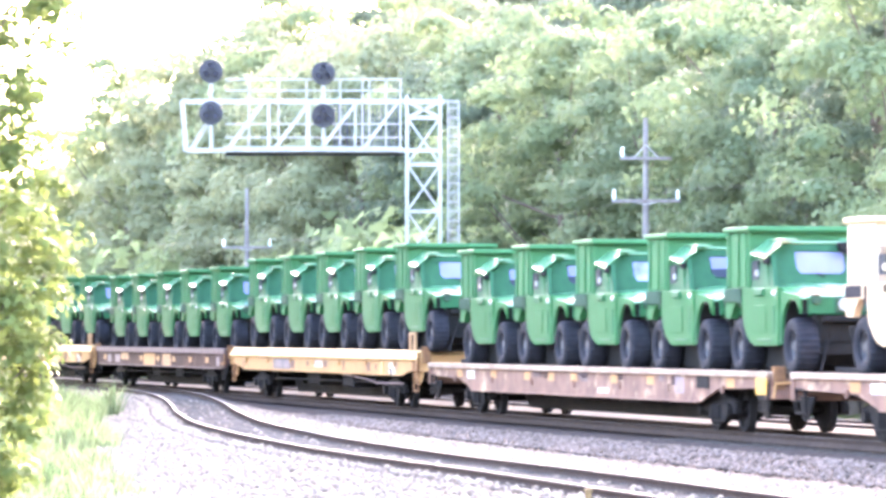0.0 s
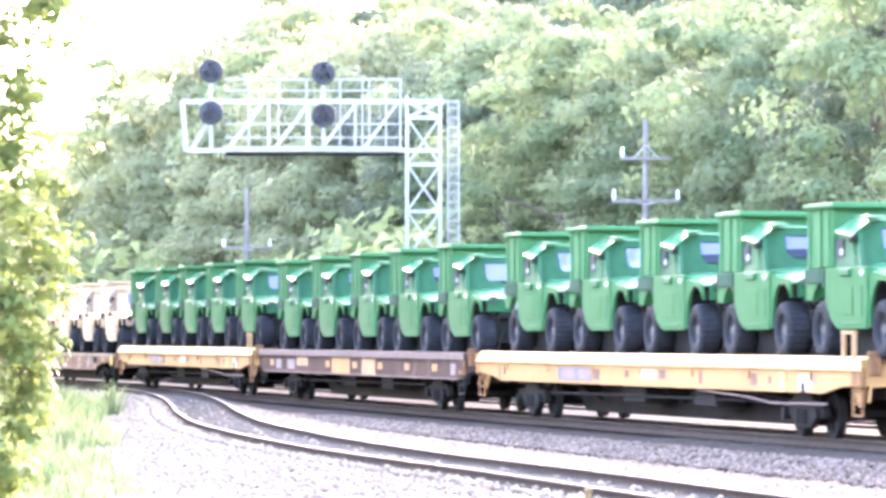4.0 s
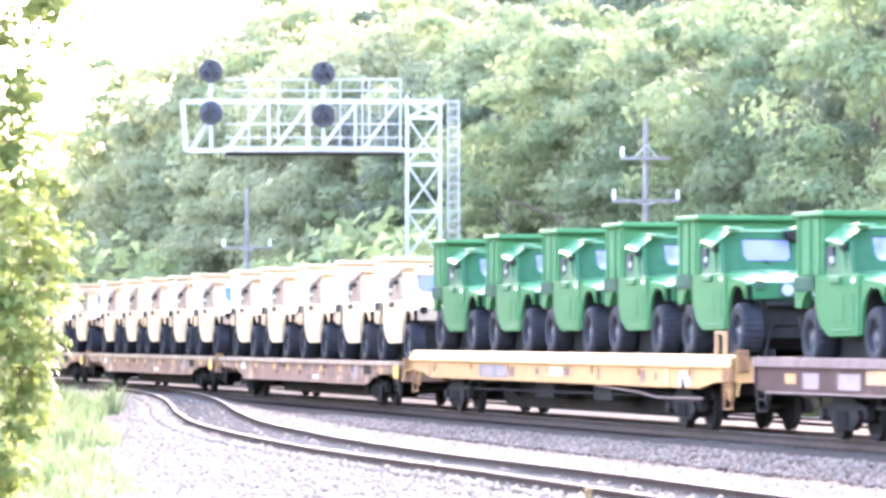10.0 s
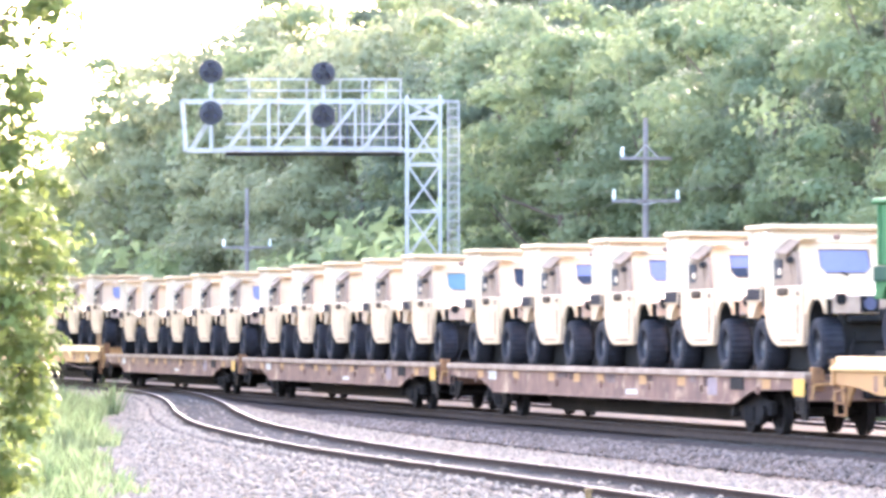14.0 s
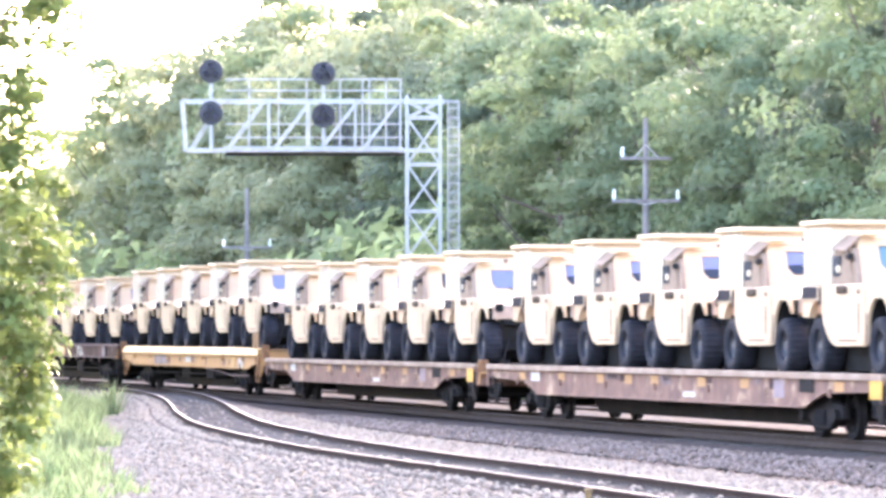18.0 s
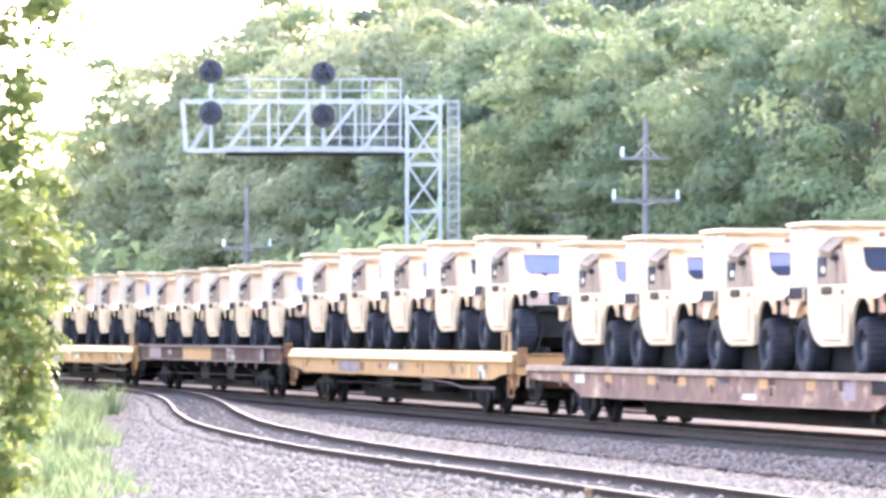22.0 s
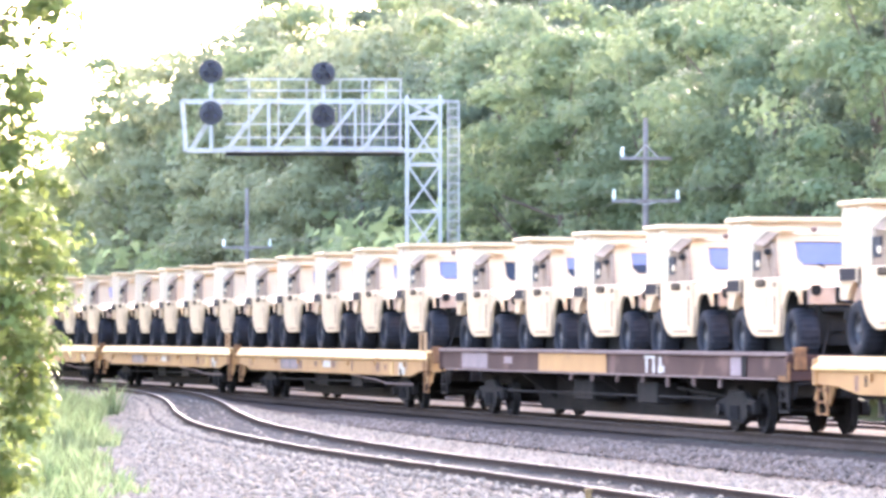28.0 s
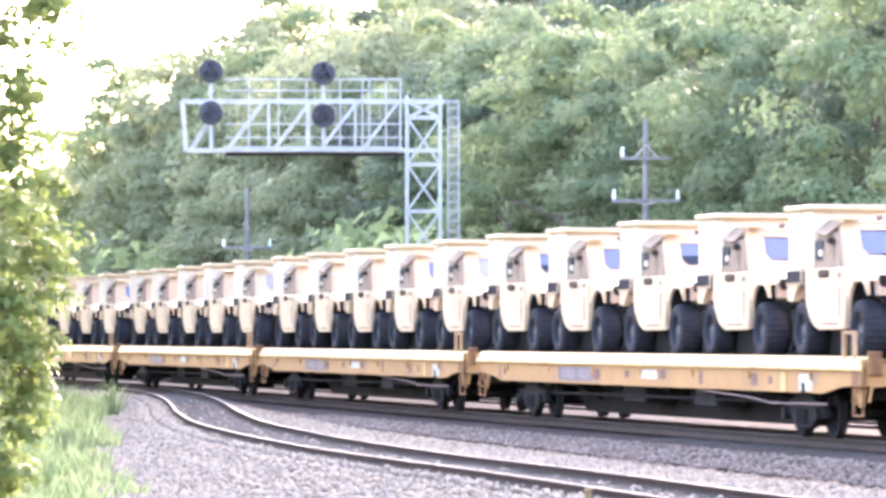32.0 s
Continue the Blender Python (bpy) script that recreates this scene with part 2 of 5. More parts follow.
def bar(p, q, w, h=None, bm=None):
    """A square bar from p to q."""
    bm = bm or bmesh.new()
    p, q = Vector(p), Vector(q)
    h = h or w
    m = Matrix.Translation((p + q) / 2) @ (q - p).to_track_quat("Z", "Y").to_matrix().to_4x4() @ Matrix.Diagonal((w, h, (q - p).length, 1))
    bmesh.ops.create_cube(bm, size=1.0, matrix=m)
    return bm


def lathe(profile, n=24, axis="x", bm=None, centre=(0, 0, 0)):
    """A closed (along, radius) profile turned about an axis."""
    bm = bm or bmesh.new()
    rings = []
    for i in range(n):
        a = 2 * math.pi * i / n
        c, s = math.cos(a), math.sin(a)
        ring = []
        for t, r in profile:
            v = {"x": (t, r * c, r * s), "y": (r * c, t, r * s), "z": (r * c, r * s, t)}[axis]
            ring.append(bm.verts.new(Vector(v) + Vector(centre)))
        rings.append(ring)
    k = len(profile)
    fs = []
    for i in range(n):
        a, b = rings[i], rings[(i + 1) % n]
        for j in range(k):
            fs.append(bm.faces.new((a[j], a[(j + 1) % k], b[(j + 1) % k], b[j])))
    bmesh.ops.recalc_face_normals(bm, faces=fs)
    return bm


def soup(name, verts, faces, material, smooth=False):
    me = bpy.data.meshes.new(name)
    verts, faces = np.asarray(verts, np.float32), np.asarray(faces, np.int32)
    k = faces.shape[1]
    me.vertices.add(len(verts))
    me.vertices.foreach_set("co", verts.ravel())
    me.loops.add(faces.size)
    me.loops.foreach_set("vertex_index", faces.ravel())
    me.polygons.add(len(faces))
    me.polygons.foreach_set("loop_start", np.arange(0, faces.size, k, dtype=np.int32))
    me.polygons.foreach_set("loop_total", np.full(len(faces), k, np.int32))
    if smooth:
        me.polygons.foreach_set("use_smooth", np.ones(len(faces), bool))
    me.update(calc_edges=True)
    me.materials.append(material)
    return me


# ---------------------------------------------------------------- the line of the main track
# u: metres along the track from where it is 60 m ahead of the eye, growing away from it


def heading(u):
    u = min(max(u, -20.0), 132.0) / 100
    return 0.254776 - 0.139107 * u + 0.220784 * u * u / 2


STEP = 0.5
U0, U1 = -330.0, 460.0
_us = np.arange(U0, U1 + STEP, STEP)
_th = np.array([heading(u + STEP / 2) for u in _us])
_xs = np.concatenate([[0], np.cumsum(-np.sin(_th) * STEP)])[:-1]
_ys = np.concatenate([[0], np.cumsum(np.cos(_th) * STEP)])[:-1]
_i0 = int(np.argmin(np.abs(_us)))
_xs, _ys = _xs - _xs[_i0] + 11.34, _ys - _ys[_i0] + 60.0


def on_track(u, side=0.0):
    """The plan place at u, side metres to the right of the track's middle."""
    th = heading(u)
    return (float(np.interp(u, _us, _xs)) + side * math.cos(th), float(np.interp(u, _us, _ys)) + side * math.sin(th))


def offset_of(x, y):
    """How far a place lies to the right of the main track."""
    i = int(np.argmin((_xs - x) ** 2 + (_ys - y) ** 2))
    th = _th[i]
    return (x - _xs[i]) * math.cos(th) + (y - _ys[i]) * math.sin(th)


# the middle of the siding that leaves the main track far off: (y, x)
SIDING_Y = np.array([-40.0, 20, 40, 48, 54, 60, 67, 78, 91, 105, 115, 125, 135, 145, 155, 170])
SIDING_X = np.array([24.0, 8.9, 4.75, 3.1, 1.98, 0.72, -0.85, -2.75, -4.45, -5.65, -6.35, -7.15, -8.15, -9.45, -11.2, -14.2])


def siding(y):
    return float(np.interp(y, SIDING_Y, SIDING_X))

# ---------------------------------------------------------------- ground, ballast, tracks
def apron(y):
    """Width of the stone apron to the left of the siding's middle."""
    return float(np.interp(y, [-40, 40, 48, 60, 75, 90, 130, 200], [8, 7.4, 6.6, 5.1, 3.4, 2.35, 2.1, 2.2]))


def ground_z(x, y):
    q = offset_of(x, y)
    z = -0.62 + 0.10 * (noise.noise(Vector((x * 0.11, y * 0.11, 0))) + 0.6 * noise.noise(Vector((x * 0.4, y * 0.4, 3))))
    if q > 9.5:
        z += min(0.34 * (q - 9.5), 15.0) * (0.9 + 0.2 * noise.noise(Vector((x * 0.03, y * 0.03, 7))))
    left = siding(y) - apron(y) - x
    if left > 0.3 and 30 < y < 200:
        z += min(0.10 * (left - 0.3), 0.5)
    return z


def build_ground():
    xs = sorted(set([-2500, -900, -400, -200, -120, -80] + [round(-60 + 2.0 * i, 2) for i in range(71)] + [90, 110, 140, 200, 400, 900, 2500]))
    ys = sorted(set([-2500, -900, -300, -120, -60, -20, 0, 15, 30] + [round(36 + 2.4 * i, 2) for i in range(110)] + [310, 330, 360, 420, 600, 1000, 2600]))
    v = [(x, y, ground_z(x, y)) for y in ys for x in xs]
    n = len(xs)
    f = [(j * n + i, j * n + i + 1, (j + 1) * n + i + 1, (j + 1) * n + i) for j in range(len(ys) - 1) for i in range(n - 1)]
    tagged(new("ground", soup("ground", v, f, GROUND, True)), "scrubby earth rising into a wooded hillside", "ground", kind="structure")


def cinder_width(y):
    return float(np.interp(y, [55, 62, 105, 140, 200], [5.2, 5.0, 3.6, 2.6, 2.2]))


def build_ballast():
    """Stone bed: a strip of cross-sections from left of the siding to beyond the second main track."""
    v, f, rows = [], [], []
    for y in np.arange(20, 300, 0.7):
        s, i = siding(y), int(np.argmin(np.abs(_ys - y)))
        m = float(_xs[i])
        s = min(s, m - 0.4)
        left = s - apron(y)
        mid = (s + m) / 2
        dip = -0.21 - 0.16 * min(1, max(0, (m - s - 3.2) / 4))
        prof = [(left - 0.9, -0.75), (left, -0.45), (left + 0.4 * (s - 1.6 - left), -0.36), (s - 1.55, -0.17), (s - 1.05, -0.125), (s - 0.66, -0.14), (min(s + 0.66, mid - 0.03), -0.14), (min(s + 1.05, mid - 0.02), -0.125), (s + 1.55 if m - s > 3.6 else mid, -0.17),
                (mid, dip), (max(m - 1.75, mid + 0.05), -0.215), (m + 1.7, -0.205), (m + 2.1, -0.2), (m + 2.7, -0.07), (m + 6.3, -0.07), (m + 8.2, -0.62)]
        # even sampling across
        xs = np.linspace(prof[0][0], prof[-1][0], 90)
        px, pz = [p[0] for p in prof], [p[1] for p in prof]
        rows.append([(x, y, float(np.interp(x, px, pz)) + 0.02 * noise.noise(Vector((x * 1.7, y * 1.1, 1)))) for x in xs])
    n = 90
    for r in rows:
        v += r
    f = [(j * n + i, j * n + i + 1, (j + 1) * n + i + 1, (j + 1) * n + i) for j in range(len(rows) - 1) for i in range(n - 1)]
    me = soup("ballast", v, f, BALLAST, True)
    # darker, cinder-stained bed along the main track, blackest where train shadow is painted
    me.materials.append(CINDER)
    me.materials.append(GRIME_SHADE)
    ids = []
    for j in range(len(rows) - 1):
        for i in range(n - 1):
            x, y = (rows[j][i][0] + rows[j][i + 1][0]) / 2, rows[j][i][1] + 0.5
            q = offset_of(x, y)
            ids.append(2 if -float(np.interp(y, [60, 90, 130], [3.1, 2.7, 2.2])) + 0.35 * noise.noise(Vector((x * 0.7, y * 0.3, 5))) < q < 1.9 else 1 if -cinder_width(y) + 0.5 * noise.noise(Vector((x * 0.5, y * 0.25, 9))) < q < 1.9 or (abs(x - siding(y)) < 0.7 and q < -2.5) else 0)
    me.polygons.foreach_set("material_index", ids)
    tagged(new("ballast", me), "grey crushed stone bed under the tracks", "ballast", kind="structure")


def rail_mesh(path, name):
    """A rail swept along plan points: foot, web and head; the top face is polished."""
    prof = [(-0.07, -0.17), (0.07, -0.17), (0.07, -0.155), (0.012, -0.13), (0.012, -0.045), (0.036, -0.035), (0.036, -0.006), (0.026, 0.0),
            (-0.026, 0.0), (-0.036, -0.006), (-0.036, -0.035), (-0.012, -0.045), (-0.012, -0.13), (-0.07, -0.155)]
    k = len(prof)
    v, f = [], []
    for i, (x, y) in enumerate(path):
        a, b = path[max(i - 1, 0)], path[min(i + 1, len(path) - 1)]
        t = Vector((b[0] - a[0], b[1] - a[1])).normalized()
        v += [(x + px * t.y, y - px * t.x, pz) for px, pz in prof]
    for i in range(len(path) - 1):
        f += [(i * k + j, i * k + (j + 1) % k, (i + 1) * k + (j + 1) % k, (i + 1) * k + j) for j in range(k)]
    me = soup(name, v, f, RAILSIDE)
    me.materials.append(RAILTOP)
    top = np.zeros(len(f), np.int32)
    for i in range(len(path) - 1):
        for j in (7,):
            top[i * k + j] = 1
    me.polygons.foreach_set("material_index", top)
    return me


def shifted(path, d):
    out = []
    for i, (x, y) in enumerate(path):
        a, b = path[max(i - 1, 0)], path[min(i + 1, len(path) - 1)]
        t = Vector((b[0] - a[0], b[1] - a[1])).normalized()
        out.append((x + d * t.y, y - d * t.x))
    return out


def tie_mesh():
    bm = box(-1.3, 1.3, -0.115, 0.115, -0.345, -0.165, 0.012)
    for s in (-0.7175, 0.7175):
        box(s - 0.14, s + 0.14, -0.09, 0.09, -0.165, -0.152, 0, bm)
        for o in (-0.1, 0.1):
            box(s + o - 0.012, s + o + 0.012, -0.06, -0.03, -0.152, -0.135, 0, bm)
    return mesh_of(bm, "crosstie", TIE)


def build_tracks():
    tie = tie_mesh()
    far = [on_track(u, 0) for u in np.arange(-320, 450, 1.0)]
    second = [on_track(u, 4.1) for u in np.arange(-320, 450, 1.0)]
    yy = np.arange(20, 152, 0.5)
    raw = np.interp(yy, SIDING_Y, SIDING_X)
    k = np.ones(17) / 17
    pad = np.concatenate([raw[0] - (raw[1] - raw[0]) * np.arange(8, 0, -1), raw, raw[-1] + (raw[-1] - raw[-2]) * np.arange(1, 9)])
    near = list(zip(np.convolve(pad, k, "valid").tolist(), yy.tolist()))
    for nm, path, lab in (("siding_track", near, "weathered siding track curving away to join the main line"),
                          ("main_track", far, "main line track under the passing train"),
                          ("second_main_track", second, "second main line track behind the train")):
        t = thing(nm, lab, "railway track", kind="structure")
        for d in (-0.7175, 0.7175):
            part("rail", rail_mesh(shifted(path, d), "rail"), None, t)
        # crossties every 0.55 m where the line is near, joined further off
        run, last = 0.0, path[0]
        spots = []
        for i in range(1, len(path)):
            a, b = Vector(path[i - 1]), Vector(path[i])
            ln = (b - a).length
            while run < ln:
                p = a.lerp(b, run / ln)
                spots.append((p.x, p.y, math.atan2(-(b - a).x, (b - a).y)))
                run += 0.55
            run -= ln
        lo, hi = {"siding_track": (40, 145), "main_track": (46, 85), "second_main_track": (0, 0)}[nm]
        rest_v, rest_f = [], []
        tv = [tuple(c) for c in [(x, y, z) for z in (-0.345, -0.165) for y in (-0.115, 0.115) for x in (-1.3, 1.3)]]
        tf = [(0, 2, 3, 1), (4, 5, 7, 6), (0, 1, 5, 4), (2, 6, 7, 3), (0, 4, 6, 2), (1, 3, 7, 5)]
        for x, y, a in spots:
            if lo < y < hi:
                part("crosstie", tie, None, t, m=pose(x, y, (-0.035 if nm == "main_track" else 0.045 if nm == "siding_track" else 0.0) + 0.012 * noise.noise(Vector((x, y, 0))), 0, 0, math.degrees(a) + 2 * noise.noise(Vector((x * 3, y * 3, 5)))))
            elif -60 < y < 300:
                o = len(rest_v)
                c, s = math.cos(a), math.sin(a)
                rest_v += [(x + px * c - py * s, y + px * s + py * c, pz - 0.055) for px, py, pz in tv]
                rest_f += [tuple(q + o for q in fc) for fc in tf]
        if rest_v:
            tagged(part("crossties_beyond", soup("crossties_beyond", rest_v, rest_f, TIE), None, t), kind="stuff")
    return near


build_ground()
build_ballast()
SIDING_PATH = build_tracks()


def scatter(name, rng, x, y, z, least, material, label):
    """Small eight-sided stones, each of its own shape and turn."""
    base = np.array([(1, 0, 0), (-1, 0, 0), (0, 1, 0), (0, -1, 0), (0, 0, 1), (0, 0, -1)], float)
    tri = np.array([(0, 2, 4), (2, 1, 4), (1, 3, 4), (3, 0, 4), (2, 0, 5), (1, 2, 5), (3, 1, 5), (0, 3, 5)])
    k = len(x)
    size = least + 0.052 * rng.random(k) ** 1.7
    v = base[None] * (0.7 + 0.6 * rng.random((k, 6, 1))) * size[:, None, None] * np.array([1, 1, 0.75])
    ang = rng.random(k) * 6.283
    c, sn = np.cos(ang), np.sin(ang)
    vx = v[..., 0] * c[:, None] - v[..., 1] * sn[:, None]
    vy = v[..., 0] * sn[:, None] + v[..., 1] * c[:, None]
    tilt = (rng.random(k) - 0.5)[:, None]
    vz = v[..., 2] + vx * tilt
    V = np.stack([vx + x[:, None], vy + y[:, None], vz + z[:, None] + 0.012], -1).reshape(-1, 3)
    F = (tri[None] + 6 * np.arange(k)[:, None, None]).reshape(-1, 3)
    tagged(new(name, soup(name, V, F, material)), label, "stones", kind="stuff")


def build_stones():
    """Loose crushed stones lying over the bed where it is nearest."""
    rng = np.random.default_rng(4)
    n = 80000
    y = 46 + 100 * rng.random(n) ** 1.6
    s = np.interp(y, SIDING_Y, SIDING_X)
    ap = np.interp(y, [-40, 40, 48, 60, 75, 90, 130, 200], [8, 7.4, 6.6, 5.1, 3.4, 2.35, 2.1, 2.2])
    m = np.interp(y, _ys, _xs)
    x = (s - ap - 0.3) + rng.random(n) * (m + 1.0 - s + ap)
    d = np.abs(x - s)
    keep = (x < m - np.interp(y, [55, 62, 105, 140, 200], [5.4, 5.2, 3.7, 2.6, 2.2]) - 0.5 * rng.random(n)) & ~((np.abs(d - 0.7175) < 0.09)) & ~((d < 0.63) & (rng.random(n) < 0.93)) & ~((d < 1.0) & (rng.random(n) < 0.4))
    x, y, s, m = x[keep], y[keep], s[keep], m[keep]
    left = s - np.interp(y, [-40, 40, 48, 60, 75, 90, 130, 200], [8, 7.4, 6.6, 5.1, 3.4, 2.35, 2.1, 2.2])
    mid = (s + m) / 2
    dip = -0.21 - 0.16 * np.clip((m - s - 3.2) / 4, 0, 1)
    a = left + 0.4 * (s - 1.6 - left)
    z = np.where(x < left, -0.45, np.where(x < a, -0.45 + 0.09 * (x - left) / np.maximum(a - left, 0.1),
                 np.where(x < s - 1.55, -0.36 + 0.19 * (x - a) / np.maximum(s - 1.55 - a, 0.1), -0.17)))
    r1 = (x > s + 1.55) & (x < mid)
    z = np.where(r1, -0.17 + (dip + 0.17) * (x - s - 1.55) / np.maximum(mid - s - 1.55, 0.1), z)
    r2 = (x >= mid) & (x < m - 1.75)
    z = np.where(r2, dip + (-0.215 - dip) * (x - mid) / np.maximum(m - 1.75 - mid, 0.1), z)
    z = np.where(np.abs(x - s) < 1.25, -0.13, z)
    scatter("ballast_stones", rng, x, y, z, 0.022, STONE, "loose pale grey crushed stones")
    # darker stones on the cinder bed beside the main track
    n = 14000
    y = 50 + 60 * rng.random(n) ** 1.4
    m = np.interp(y, _ys, _xs)
    x = m - 2.4 - rng.random(n) * np.interp(y, [55, 62, 105, 140, 200], [3.0, 2.8, 1.5, 0.6, 0.4])
    scatter("cinder_stones", rng, x, y, np.interp(x - m, [-5.5, -1.75], [-0.33, -0.215]), 0.014, CINDER_STONE, "loose dark stones on the cinder bed")


build_stones()

# ---------------------------------------------------------------- the military trucks
# local axes: -y is the front, x to the driver's side, z up from the tyres' foot


TYRE_R, AXLE_F, AXLE_R = 0.50, 0.62, 3.80
LEAN = 0.42                          # how far the windshield leans back for each metre of height
PANE = [(-0.37, 1.785), (0.37, 1.785), (0.45, 1.87), (0.45, 2.17), (-0.45, 2.17), (-0.45, 1.87)]


def leaned(bm, pts, y, thick):
    """A plate with (x, z) corners, leaning back with the windshield."""
    n = len(pts)
    fr, bk = ([bm.verts.new((x, y + (z - 1.5) * LEAN + d, z)) for x, z in pts] for d in (0.0, thick))
    fs = [bm.faces.new(fr), bm.faces.new(bk)] + [bm.faces.new((fr[i], fr[(i + 1) % n], bk[(i + 1) % n], bk[i])) for i in range(n)]
    bmesh.ops.recalc_face_normals(bm, faces=fs)
    return bm




def sky_painted_pane():
    """A pane with mirrored sky painted blue into its upper half."""
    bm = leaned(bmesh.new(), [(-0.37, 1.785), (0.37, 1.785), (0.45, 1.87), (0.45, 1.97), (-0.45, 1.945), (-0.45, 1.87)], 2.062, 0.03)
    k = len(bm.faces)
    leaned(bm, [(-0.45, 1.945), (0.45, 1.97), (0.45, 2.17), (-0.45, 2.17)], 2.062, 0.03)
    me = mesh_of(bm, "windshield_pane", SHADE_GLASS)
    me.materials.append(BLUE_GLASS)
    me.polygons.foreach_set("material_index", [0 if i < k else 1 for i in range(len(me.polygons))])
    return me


PANES = {k: mesh_of(leaned(bmesh.new(), PANE, 2.062, 0.03), "windshield_pane", m)
         for k, m in (("dark", SHADE_GLASS), ("blue", BLUE_GLASS), ("pale", PALE_GLASS), ("mixed", MIXED_GLASS), ("lilac", LILAC_GLASS), ("teal", TEAL_GLASS))}
# two-tone pane: sky reflection put into the colour of the upper half
PANES["sky_painted"] = sky_painted_pane()


def wheel_parts():
    t = 0.20
    prof = [(-t * 0.8, 0.25), (-t, 0.31), (-t * 1.04, 0.40), (-t * 0.92, 0.465), (-t * 0.7, 0.49), (-0.05, TYRE_R), (0.05, TYRE_R), (t * 0.7, 0.49), (t * 0.92, 0.465), (t, 0.40), (t, 0.31), (t * 0.8, 0.25)]
    bm = bmesh.new()
    rings = []
    for i in range(56):
        lug = 0.012 if i % 2 else 0.0
        c, sn = math.cos(2 * math.pi * i / 56), math.sin(2 * math.pi * i / 56)
        rings.append([bm.verts.new((x, (r - (lug if r > 0.46 else 0)) * c, (r - (lug if r > 0.46 else 0)) * sn)) for x, r in prof])
    for i in range(56):
        p, q = rings[i], rings[(i + 1) % 56]
        for j in range(len(prof)):
            bm.faces.new((p[j], p[(j + 1) % len(prof)], q[(j + 1) % len(prof)], q[j]))
    bmesh.ops.recalc_face_normals(bm, faces=bm.faces)
    tyre = mesh_of(bm, "tyre", RUBBER)
    rim = lathe([(-0.12, 0.26), (-0.13, 0.23), (-0.06, 0.2), (-0.08, 0.09), (-0.14, 0.08), (-0.14, 0.002), (0.1, 0.002), (0.1, 0.26)], 20)
    for i in range(8):
        a = 2 * math.pi * i / 8
        rod((-0.1, 0.145 * math.cos(a), 0.145 * math.sin(a)), (-0.06, 0.145 * math.cos(a), 0.145 * math.sin(a)), 0.018, 6, rim)
    return tyre, mesh_of(rim, "rim", RIM)


TYRE, RIMM = wheel_parts()


def well(yc, zc, r, a0=0, a1=180):
    """Points of a wheel opening's arc, from behind the wheel to before it."""
    return [(yc + r * math.cos(radians(a0 + (a1 - a0) * i / 12)), zc + r * math.sin(radians(a0 + (a1 - a0) * i / 12))) for i in range(13)]


